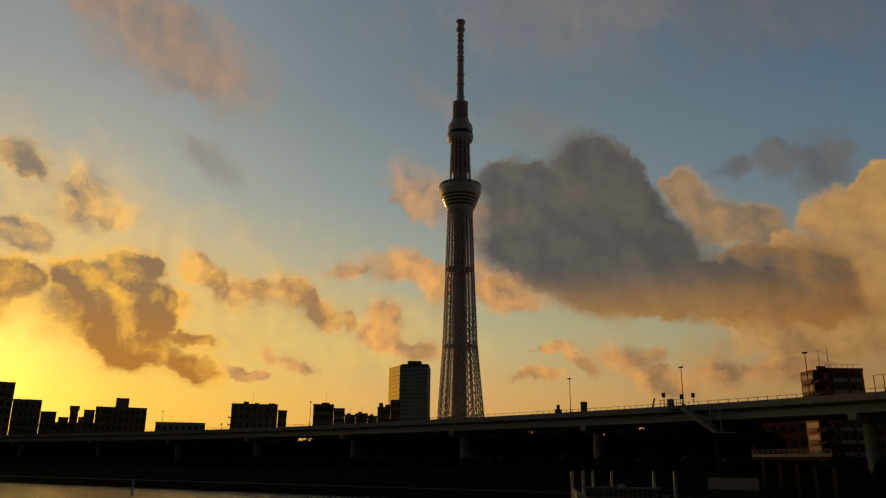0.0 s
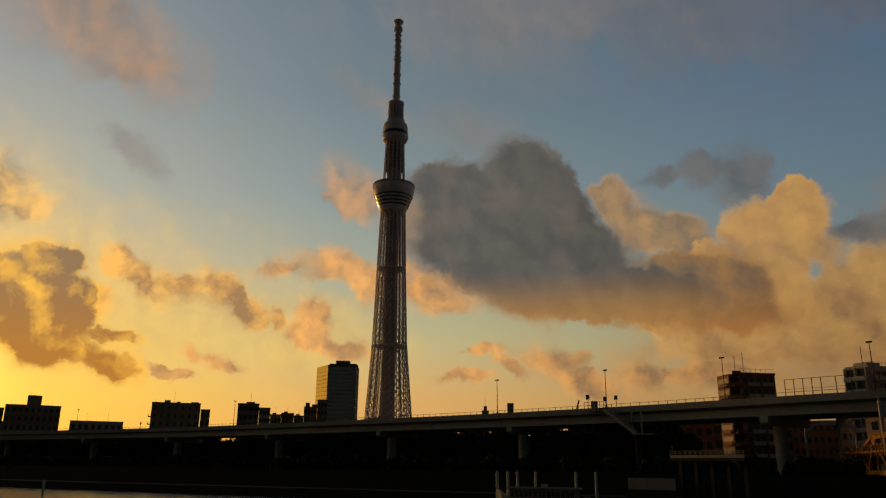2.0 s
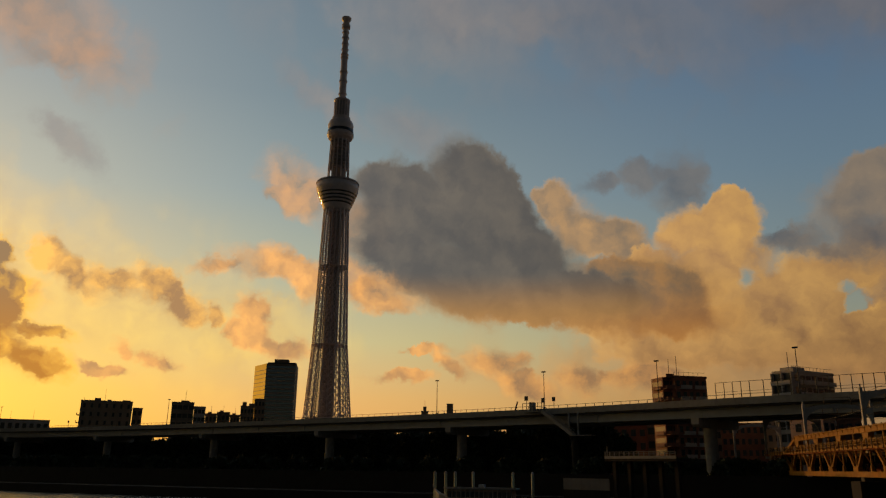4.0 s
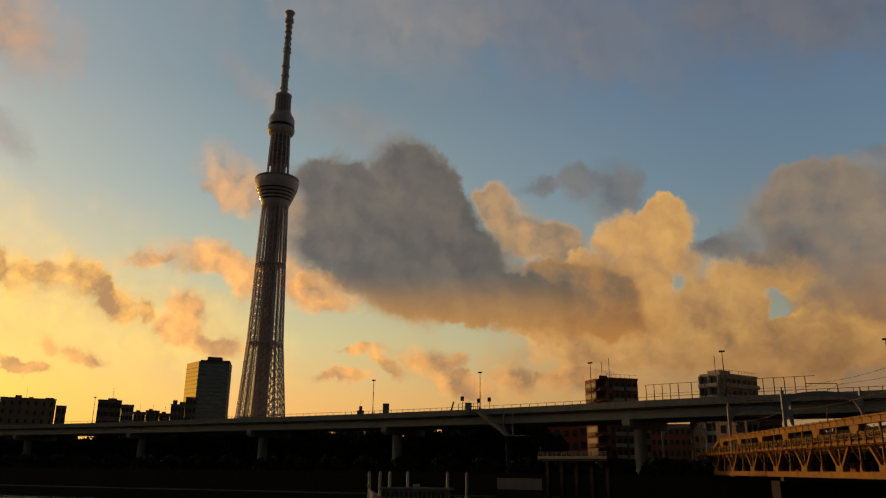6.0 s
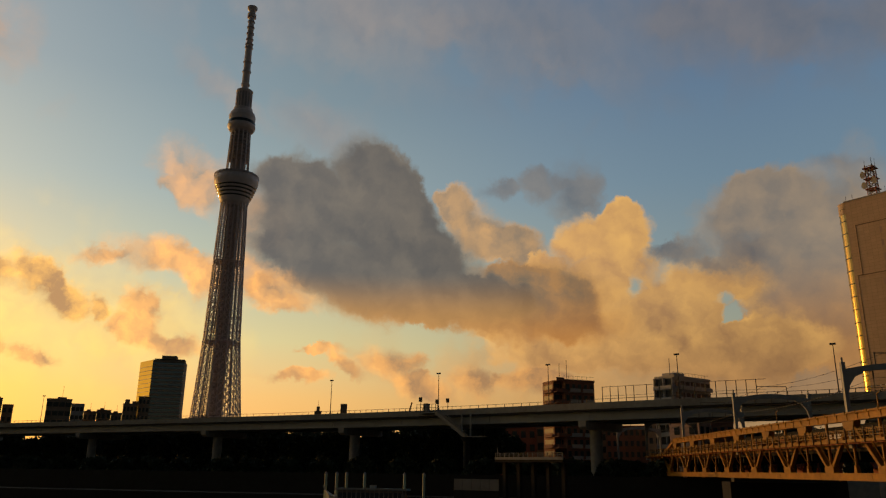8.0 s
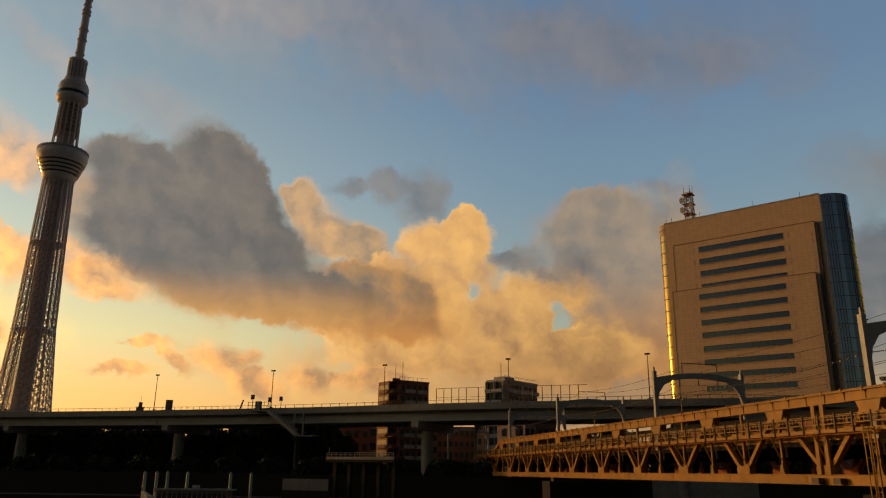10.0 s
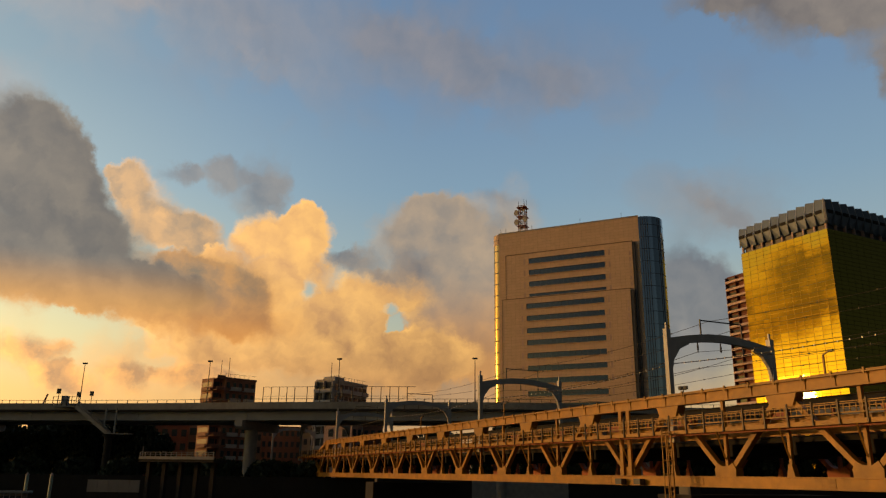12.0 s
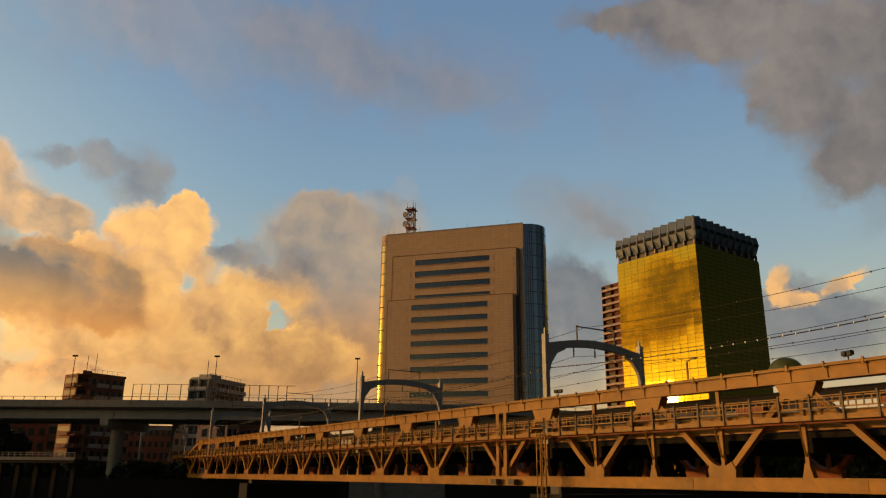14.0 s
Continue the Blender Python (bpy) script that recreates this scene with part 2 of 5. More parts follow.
big_lit = blend(ease(up, 10.6, 14.6), srgb(204, 152, 90), srgb(136, 124, 108))
sky = cloud(sky, BIG, 0.45, 0.4, 0.98, big_dark, big_lit, 0.22, 0.9, 0.22, 0.6)
sky = cloud(sky, PUFFS, 1.0, 0.7, 0.88, srgb(164, 124, 88), srgb(250, 178, 98), 0.5, 2.8, 0.1)
sky = cloud(sky, CHAIN, 1.0, 0.6, 0.9, srgb(160, 120, 82), srgb(255, 190, 94), 0.5, 3.4, 0.12)
sky = cloud(sky, LEFT_HIGH, 1.0, 0.6, 0.88, srgb(136, 120, 102), srgb(254, 196, 108), 0.32, 3.0, 0.2)
left_dark = blend(ease(up, 6, 14), srgb(182, 120, 50), srgb(146, 116, 84))
sky = cloud(sky, LEFT, 0.9, 0.45, 0.96, left_dark, srgb(255, 190, 76), 0.3, 3.4, 0.6, 0.7)

background = node("ShaderNodeBackground")
wt.links.new(vcalc("SCALE", sky, ease(right, -8, 44, 2.25, 1.07)), background.inputs[0])
wt.links.new(background.outputs[0], node("ShaderNodeOutputWorld").inputs[0])

sun = new("sun", bpy.data.lights.new("sun", "SUN"))
sun.data.energy, sun.data.angle, sun.data.color = 1.5, radians(1.5), (1.0, 0.45, 0.11)
a = radians(SUN_RIGHT)
sun.matrix_world = look((0, 0, 300), (-math.sin(a), -math.cos(a), 300 - math.tan(radians(SUN_UP))))


# ---- materials ----
def material(name, colour, rough=0.7, metal=0.0, grain=1.0, vary=0.25, bump=0.0, coat=0.0, tile=None):
    """Surface with two scales of variation; grain is the size of the fine one in cycles per metre."""
    m = bpy.data.materials.new(name)
    m.use_nodes = True
    t = m.node_tree
    b = t.nodes["Principled BSDF"]
    b.inputs["Roughness"].default_value, b.inputs["Metallic"].default_value = rough, metal
    b.inputs["Coat Weight"].default_value = coat
    co = t.nodes.new("ShaderNodeTexCoord")
    info = t.nodes.new("ShaderNodeObjectInfo")
    n1, n2 = t.nodes.new("ShaderNodeTexNoise"), t.nodes.new("ShaderNodeTexNoise")
    for n, s in ((n1, grain), (n2, grain * 0.12)):
        n.inputs["Scale"].default_value, n.inputs["Detail"].default_value = s, 5.0
        t.links.new(co.outputs["Object"], n.inputs["Vector"])
    mixn = t.nodes.new("ShaderNodeMath")
    mixn.operation = "ADD"
    t.links.new(n1.outputs[0], mixn.inputs[0])
    t.links.new(n2.outputs[0], mixn.inputs[1])
    rnd = t.nodes.new("ShaderNodeMath")
    rnd.operation = "MULTIPLY_ADD"
    rnd.inputs[1].default_value = 0.25
    t.links.new(info.outputs["Random"], rnd.inputs[0])
    t.links.new(mixn.outputs[0], rnd.inputs[2])
    ra = t.nodes.new("ShaderNodeValToRGB")
    e = ra.color_ramp.elements
    e[0].position, e[1].position = 0.35, 0.8
    half = t.nodes.new("ShaderNodeMath")
    half.operation = "MULTIPLY"
    half.inputs[1].default_value = 0.5
    t.links.new(rnd.outputs[0], half.inputs[0])
    t.links.new(half.outputs[0], ra.inputs[0])
    e[0].color = tuple(c * (1 - vary) for c in colour) + (1,)
    e[1].color = tuple(min(1, c * (1 + vary)) for c in colour) + (1,)
    t.links.new(ra.outputs[0], b.inputs["Base Color"])
    if tile:
        sep, com, br, mu = (t.nodes.new(k) for k in ("ShaderNodeSeparateXYZ", "ShaderNodeCombineXYZ", "ShaderNodeTexBrick", "ShaderNodeMix"))
        t.links.new(co.outputs["Object"], sep.inputs[0])
        t.links.new(sep.outputs[0], com.inputs[0])
        t.links.new(sep.outputs[2], com.inputs[1])
        t.links.new(com.outputs[0], br.inputs["Vector"])
        br.offset, br.squash = 0.0, 1.0
        br.inputs["Color1"].default_value, br.inputs["Color2"].default_value = (1, 1, 1, 1), (0.93, 0.92, 0.91, 1)
        br.inputs["Mortar"].default_value = (0.72, 0.70, 0.68, 1)
        br.inputs["Scale"].default_value, br.inputs["Mortar Size"].default_value = 1.0, 0.035
        br.inputs["Brick Width"].default_value, br.inputs["Row Height"].default_value = tile
        mu.data_type, mu.blend_type = "RGBA", "MULTIPLY"
        mu.inputs[0].default_value = 1.0
        t.links.new(ra.outputs[0], mu.inputs[6])
        t.links.new(br.outputs[0], mu.inputs[7])
        t.links.new(mu.outputs[2], b.inputs["Base Color"])
    if bump:
        bp = t.nodes.new("ShaderNodeBump")
        bp.inputs["Strength"].default_value, bp.inputs["Distance"].default_value = bump, 0.05
        t.links.new(n1.outputs[0], bp.inputs["Height"])
        t.links.new(bp.outputs[0], b.inputs["Normal"])
    return m


STEEL_GREY = material("tower_steel", (0.82, 0.71, 0.70), 0.5, 0.0, 0.2, 0.2)
DARK_POST = material("dark_brown_post_paint", (0.10, 0.06, 0.03), 0.5, 0.0, 2.0, 0.3)
STEEL_DARK = material("dark_steel", (0.06, 0.06, 0.065), 0.5, 0.3, 0.5, 0.3)
TOWER_DARK = material("tower_shade_panel", (0.44, 0.38, 0.375), 0.6, 0.0, 0.2, 0.2)
CONCRETE = material("concrete", (0.36, 0.34, 0.31), 0.85, 0.0, 1.2, 0.3, 0.4)
# near-black so the shade on banks, undersides and columns sits in its colour
CONCRETE_SHADED = material("shade_dark_concrete", (0.024, 0.021, 0.018), 0.9, 0.0, 0.8, 0.4, 0.5)
DECK_PAINT = material("grey_girder_paint", (0.30, 0.31, 0.31), 0.6, 0.0, 0.5, 0.2)
YELLOW = material("weathered_yellow_paint", (0.345, 0.150, 0.005), 0.5, 0.0, 1.4, 0.45, 0.35)
YELLOW_PALE = material("faded_yellow_paint", (0.39, 0.19, 0.015), 0.5, 0.0, 1.4, 0.4, 0.2)
GANTRY = material("grey_mast_paint", (0.42, 0.42, 0.42), 0.5, 0.1, 1.0, 0.3)
# brown that stands for the thin shadow lines round the office panels
BROWN_SHADOW = material("brown_shadow_line", (0.20, 0.13, 0.085), 0.6, 0.0, 1.0, 0.2)
BEIGE_TILE = material("beige_facade_panel", (0.66, 0.475, 0.32), 0.6, 0.0, 0.6, 0.10, tile=(1.45, 0.95))
BRICK = material("red_brown_tile", (0.27, 0.12, 0.075), 0.75, 0.0, 1.0, 0.3)
PALE_WALL = material("pale_wall", (0.50, 0.47, 0.44), 0.8, 0.0, 0.4, 0.2)
DIM_WALL = material("brown_grey_wall", (0.33, 0.25, 0.18), 0.85, 0.0, 0.4, 0.3)
PINK_WALL = material("pinkish_wall", (0.52, 0.37, 0.31), 0.8, 0.0, 0.4, 0.2)
GREY_WALL = material("grey_brown_wall", (0.30, 0.265, 0.24), 0.8, 0.0, 0.4, 0.25)
TOWER_WALL = material("taupe_spandrel", (0.48, 0.41, 0.34), 0.7, 0.0, 0.4, 0.2)
FOLIAGE = material("dark_foliage", (0.035, 0.05, 0.022), 0.8, 0.0, 0.7, 0.4)
BARK = material("bark", (0.06, 0.045, 0.035), 0.9, 0.0, 3.0, 0.4, 0.6)
EARTH = material("dark_ground", (0.06, 0.055, 0.045), 0.95, 0.0, 0.3, 0.4, 0.4)
# black stands for the shade under the bridge and in the crown slots
SHADE_BLACK = material("shade_black_steel", (0.014, 0.013, 0.012), 0.9, 0.0, 1.0, 0.3)
HULL = material("boat_paint", (0.55, 0.52, 0.45), 0.5, 0.0, 1.0, 0.2)
ROOF_TEAL = material("teal_boat_roof", (0.20, 0.33, 0.34), 0.5, 0.0, 1.0, 0.2)
PILE = material("pale_green_pile", (0.50, 0.60, 0.48), 0.6, 0.0, 2.0, 0.2)
RUST = material("rust_red_paint", (0.36, 0.09, 0.03), 0.6, 0.0, 1.5, 0.3)
INSULATOR = material("white_ceramic", (0.7, 0.7, 0.7), 0.3)


def glass(name, colour, rough, metal=1.0, wobble=0.0, size=0.3):
    m = bpy.data.materials.new(name)
    m.use_nodes = True
    t = m.node_tree
    b = t.nodes["Principled BSDF"]
    b.inputs["Base Color"].default_value = (*colour, 1)
    b.inputs["Roughness"].default_value, b.inputs["Metallic"].default_value = rough, metal
    if wobble:
        n, bp, co = t.nodes.new("ShaderNodeTexNoise"), t.nodes.new("ShaderNodeBump"), t.nodes.new("ShaderNodeTexCoord")
        n.inputs["Scale"].default_value = size
        t.links.new(co.outputs["Object"], n.inputs["Vector"])
        bp.inputs["Strength"].default_value, bp.inputs["Distance"].default_value = wobble, 0.1
        t.links.new(n.outputs[0], bp.inputs["Height"])
        t.links.new(bp.outputs[0], b.inputs["Normal"])
    return m


GOLD_GLASS = glass("gold_mirror_glass", (0.28, 0.20, 0.018), 0.03, 1.0, 0.12, 0.25)
BLUE_GLASS = glass("blue_mirror_glass", (0.40, 0.47, 0.54), 0.08, 1.0, 0.1, 0.3)
DARK_GLASS = glass("dark_window_glass", (0.035, 0.045, 0.055), 0.08, 0.0)
OFFICE_GLASS = glass("tinted_office_glass", (0.15, 0.19, 0.23), 0.06, 0.85, 0.1, 0.3)
DARK_BRONZE = glass("dark_bronze_bar", (0.09, 0.06, 0.012), 0.35)
BRONZE_SIDE = glass("bronze_tinted_glass", (0.30, 0.20, 0.08), 0.06, 1.0, 0.1, 0.3)
MIRROR_STEEL = glass("polished_steel", (0.42, 0.30, 0.12), 0.2, 1.0, 0.1, 0.5)


# ---- mesh helpers ----
def part(name, bm, mat, parent=None, label="", smooth=False):
    me = bpy.data.meshes.new(name)
    bm.to_mesh(me)
    bm.free()
    me.materials.append(mat)
    if smooth:
        for p in me.polygons:
            p.use_smooth = True
    ob = new(name, me)
    if parent:
        ob.parent = parent
    if label:
        ob["label"] = label
    return ob


def thing(name, m, label, category, group="", kind=""):
    ob = new(name)
    ob.matrix_world = m
    return tagged(ob, label, category, group, kind)


def prism(bm, lo, hi, m=None):
    """Box from corner lo to corner hi."""
    v = [bm.verts.new(Vector((x, y, z)) if m is None else m @ Vector((x, y, z)))
         for x in (lo[0], hi[0]) for y in (lo[1], hi[1]) for z in (lo[2], hi[2])]
    for f in ((0, 1, 3, 2), (4, 6, 7, 5), (0, 4, 5, 1), (2, 3, 7, 6), (0, 2, 6, 4), (1, 5, 7, 3)):
        bm.faces.new([v[i] for i in f])
    return bm


def box(lo, hi):
    return prism(bmesh.new(), lo, hi)


def beam(bm, p, q, w, h=None, upward=(0, 0, 1)):
    """Bar of section w x h from p to q."""
    p, q = Vector(p), Vector(q)
    h = h or w
    along = (q - p).normalized()
    side = along.cross(Vector(upward))
    if side.length < 1e-4:
        side = along.cross(Vector((1, 0, 0)))
    side.normalize()
    top = side.cross(along)
    v = [bm.verts.new(c + side * (a * w / 2) + top * (b * h / 2)) for c in (p, q) for a, b in ((-1, -1), (1, -1), (1, 1), (-1, 1))]
    for f in ((0, 3, 2, 1), (4, 5, 6, 7), (0, 1, 5, 4), (1, 2, 6, 5), (2, 3, 7, 6), (3, 0, 4, 7)):
        bm.faces.new([v[i] for i in f])
    return bm


def lathe(bm, rings, n=32, at=(0, 0)):
    """Turned body; rings are (radius, z) from the bottom up."""
    rows = [[bm.verts.new((at[0] + r * math.cos(2 * math.pi * i / n), at[1] + r * math.sin(2 * math.pi * i / n), z))
             for i in range(n)] for r, z in rings]
    for a_, b_ in zip(rows, rows[1:]):
        for i in range(n):
            bm.faces.new((a_[i], a_[(i + 1) % n], b_[(i + 1) % n], b_[i]))
    bm.faces.new(rows[0][::-1])
    bm.faces.new(rows[-1])
    return bm


def plate(bm, outline, thick, m):
    """Flat plate with an outline in x and z, thick along y, at the pose m."""
    a_ = [bm.verts.new(m @ Vector((x, -thick / 2, z))) for x, z in outline]
    b_ = [bm.verts.new(m @ Vector((x, thick / 2, z))) for x, z in outline]
    bm.faces.new(a_)
    bm.faces.new(b_[::-1])
    for i in range(len(outline)):
        j = (i + 1) % len(outline)
        bm.faces.new((a_[i], b_[i], b_[j], a_[j]))
    return bm


def pieces(name, mesh_holder, spots, parent):
    """Copies of one mesh as parts, one for each pose in spots; the first holder is used up."""
    out = []
    for k, m in enumerate(spots):
        q = mesh_holder if k == 0 else new(name, mesh_holder.data)
        q.parent = parent
        q.matrix_parent_inverse = Matrix.Identity(4)
        q.matrix_basis = m
        out.append(q)
    return out


def at(x, y, z):
    return Matrix.Translation((x, y, z))


def bearing(right_deg, d, z=0.0):
    """Place d metres away, at degrees to the right of straight ahead."""
    return Vector((math.sin(radians(right_deg)) * d, math.cos(radians(right_deg)) * d, z))


def height(d, up_deg):
    return EYE + d * math.tan(radians(up_deg))


# ---- ground, water, banks ----
def river():
    bm = bmesh.new()
    bmesh.ops.create_grid(bm, x_segments=1, y_segments=1, size=4500)
    m = bpy.data.materials.new("river_water")
    m.use_nodes = True
    t = m.node_tree
    b = t.nodes["Principled BSDF"]
    b.inputs["Base Color"].default_value = (0.02, 0.025, 0.02, 1)
    b.inputs["Roughness"].default_value = 0.2
    b.inputs["IOR"].default_value = 1.33
    co, n, n2, ad, bp = (t.nodes.new(k) for k in ("ShaderNodeTexCoord", "ShaderNodeTexNoise", "ShaderNodeTexNoise", "ShaderNodeMath", "ShaderNodeBump"))
    n.inputs["Scale"].default_value, n.inputs["Detail"].default_value = 0.5, 6
    n2.inputs["Scale"].default_value = 0.08
    for q in (n, n2):
        t.links.new(co.outputs["Object"], q.inputs["Vector"])
    t.links.new(n.outputs[0], ad.inputs[0])
    t.links.new(n2.outputs[0], ad.inputs[1])
    t.links.new(ad.outputs[0], bp.inputs["Height"])
    bp.inputs["Strength"].default_value, bp.inputs["Distance"].default_value = 0.7, 0.3
    t.links.new(bp.outputs[0], b.inputs["Normal"])
    tagged(part("water", bm, m), "dark rippled river water reflecting the dawn sky", "river", kind="structure")


river()

BANK_A, BANK_B = Vector((-400.0, 452.0)), Vector((300.0, -31.0))     # far waterline
BANK_DIR = (BANK_B - BANK_A).normalized()
BANK_OUT = Vector((-BANK_DIR.y, BANK_DIR.x))


def strip(bm, a_, b_, lo, hi, z0, z1, away):
    """Long block beside the line from a_ to b_, between lo and hi metres from it."""
    pts = [a_ + away * lo, b_ + away * lo, b_ + away * hi, a_ + away * hi]
    lower = [bm.verts.new((p.x, p.y, z0)) for p in pts]
    upper = [bm.verts.new((p.x, p.y, z1)) for p in pts]
    bm.faces.new(lower[::-1])
    bm.faces.new(upper)
    for i in range(4):
        j = (i + 1) % 4
        bm.faces.new((lower[i], lower[j], upper[j], upper[i]))
    return bm


# terrace and flood wall: deep shade is put into the concrete's colour
tagged(part("bank_wall", strip(bmesh.new(), BANK_A - BANK_DIR * 600, BANK_B + BANK_DIR * 600, 0, 9, -1, 2.0, BANK_OUT), CONCRETE_SHADED), "dark concrete river terrace along the far bank", "embankment", kind="structure")
tagged(part("flood_wall", strip(bmesh.new(), BANK_A - BANK_DIR * 600, BANK_B + BANK_DIR * 600, 9, 10, -1, 6.2, BANK_OUT), CONCRETE_SHADED), "concrete flood wall with its shade put into the colour, behind the river terrace", "flood wall", kind="structure")
tagged(part("ground", strip(bmesh.new(), BANK_A - BANK_DIR * 3000, BANK_B + BANK_DIR * 3000, 10, 4200, -1, 4.0, BANK_OUT), EARTH), "dark city ground behind the flood wall", "ground", kind="structure")
tagged(part("near_bank", strip(bmesh.new(), Vector((-500, 347.5)), Vector((500, -342.5)), -900, 0, -1, 5.4, BANK_OUT), CONCRETE), "pale concrete promenade of the near bank", "ground", kind="structure")


def bank_point(right_deg, off):
    """Place on the line off metres behind the far waterline, at a bearing."""
    c, s_ = math.cos(radians(right_deg)), math.sin(radians(right_deg))
    o = BANK_A + BANK_OUT * off
    return o + BANK_DIR * ((s_ * o.y - c * o.x) / (c * BANK_DIR.x - s_ * BANK_DIR.y))


# pale sheet on the flood wall, painting in the skylight on this stretch
tagged(part("flood_wall_panel", strip(bmesh.new(), bank_point(44.9, 8.8), bank_point(51.8, 8.8), 0, 0.19, 2.0, 6.0, BANK_OUT), CONCRETE), "stretch of the flood wall painted pale where the sky lights it", "flood wall", kind="structure")


# ---- lattice tower ----
def lattice_tower():
    top = thing("broadcast_tower", Matrix.Translation(bearing(1.2, 976, 4.0)), "very tall grey steel lattice broadcast tower with two decks", "tower")
    zs = [0, 60, 155, 261, 337]
    rs = [36.0, 29.6, 22.4, 18.8, 16.4]
    radius = lambda z: float(np.interp(z, zs, rs))
    part("core", lathe(bmesh.new(), [(9.2, 0), (8.6, 340)], 24), TOWER_DARK, top, "dark concrete shaft")
    n = 20
    levels = np.arange(0, 338, 9.3)

    def spot(i, z, scale=1.0):
        a_ = 2 * math.pi * i / n
        tri = 1 + 0.10 * max(0, 1 - z / 200) * math.cos(3 * a_ + 0.6)
        r = radius(z) * tri * scale
        return Vector((r * math.cos(a_), r * math.sin(a_), z))
    for i in range(n):
        bm = bmesh.new()
        for z0, z1 in zip(zs[:-1], zs[1:]):
            beam(bm, spot(i, z0), spot(i, z1), 1.0 if z0 < 250 else 1.5)
        part("column", bm, STEEL_GREY, top)
    for i in range(0, n, 2):
        bm = bmesh.new()
        for z0, z1 in zip(zs[:-1], zs[1:]):
            beam(bm, spot(i + 0.5, z0, 0.62), spot(i + 0.5, z1, 0.62), 0.9)
        part("inner_column", bm, TOWER_DARK, top)
    bm = bmesh.new()
    for k, z in enumerate(levels[:-1]):
        z1 = levels[k + 1]
        for i in range(n):
            beam(bm, spot(i, z), spot(i + 1, z1), 0.62 if z < 240 else 0.4)
            beam(bm, spot(i + 1, z), spot(i, z1), 0.62 if z < 240 else 0.4)
            beam(bm, spot(i, z1), spot(i + 1, z1), 0.55)
            if i % 2 == 0:
                beam(bm, spot(i, z1), spot(i + 0.5, z1, 0.62), 0.5)
                beam(bm, spot(i + 0.5, z, 0.62), spot(i + 2.5, z1, 0.62), 0.45)
    tagged(part("bracing", bm, STEEL_GREY, top), kind="stuff")
    for z in (152, 60, 255):
        part("platform_ring", lathe(bmesh.new(), [(radius(z) + 0.1, z), (radius(z) + 0.7, z + 0.3), (radius(z) + 0.7, z + 0.9), (radius(z), z + 1.1)], 36), STEEL_GREY, top)
    # main deck
    part("deck_cone", lathe(bmesh.new(), [(16.9, 333), (18.2, 337.5), (27.3, 361), (28.4, 364.5), (28.6, 372)], 64), STEEL_GREY, top, smooth=True)
    for z, r in ((342.4, 20.0), (346.8, 21.7), (351.2, 23.4), (355.6, 25.1)):
        part("window_band", lathe(bmesh.new(), [(r - 0.5, z - 0.2), (r + 0.5, z), (r + 1.05, z + 1.5), (r - 0.2, z + 1.9)], 64), DARK_GLASS, top, "dark observation windows")
        part("deck_band", lathe(bmesh.new(), [(r + 0.3, z + 2.0), (r + 1.35, z + 2.05), (r + 1.5, z + 2.5), (r + 0.6, z + 2.8)], 64), STEEL_GREY, top)
    part("deck_rim", lathe(bmesh.new(), [(28.8, 372), (29.2, 372.4), (28.8, 374.6), (25.0, 375.4)], 48), TOWER_DARK, top)
    bm = bmesh.new()
    for i in range(24):
        a_ = 2 * math.pi * i / 24
        beam(bm, (26 * math.cos(a_), 26 * math.sin(a_), 375.2), (26 * math.cos(a_), 26 * math.sin(a_), 377), 0.4)
    tagged(part("roof_railing", bm, STEEL_GREY, top), kind="stuff")
    # shaft between the decks
    part("upper_shaft", lathe(bmesh.new(), [(15.5, 374), (14.2, 378), (10.2, 381), (9.4, 384), (9.0, 445)], 24), TOWER_DARK, top)
    for i in range(14):
        a_ = 2 * math.pi * i / 14
        c, s_ = math.cos(a_), math.sin(a_)
        part("shaft_column", beam(bmesh.new(), (14.4 * c, 14.4 * s_, 375), (12.2 * c, 12.2 * s_, 445), 1.5), STEEL_GREY, top)
    for k, z in enumerate(np.arange(396, 440, 5.5)):
        part("antenna_ring", lathe(bmesh.new(), [(12.2, z), (13.3, z + 0.3), (13.3, z + 1.4), (12.2, z + 1.7)], 20), TOWER_DARK, top)
    # upper deck
    part("upper_deck", lathe(bmesh.new(), [(12.4, 438), (16.5, 441), (18.4, 445), (18.4, 448), (16.4, 450), (17.4, 455), (17.6, 461), (16.0, 466), (13.0, 469), (12.6, 473)], 40), STEEL_GREY, top, smooth=False)
    part("upper_deck_windows", lathe(bmesh.new(), [(18.0, 449.2), (17.9, 453)], 40), DARK_GLASS, top)
    part("gain_mast", lathe(bmesh.new(), [(10.2, 470), (10.0, 497)], 20), TOWER_DARK, top)
    for i in range(16):
        a_ = 2 * math.pi * i / 16
        c, s_ = math.cos(a_), math.sin(a_)
        part("mast_rib", beam(bmesh.new(), (10.4 * c, 10.4 * s_, 470), (10.2 * c, 10.2 * s_, 497), 1.1), STEEL_GREY, top)
    part("mast_cap", lathe(bmesh.new(), [(10.4, 496.5), (11.3, 498), (11.3, 500), (9.0, 501.5)], 24), STEEL_GREY, top)
    zk = [500, 512, 528, 548, 565, 573, 588, 600, 611, 620, 629]
    part("antenna_mast", lathe(bmesh.new(), [(5.0, 500), (4.7, 560), (4.2, 575), (4.0, 622), (4.4, 626)], 16), STEEL_GREY, top)
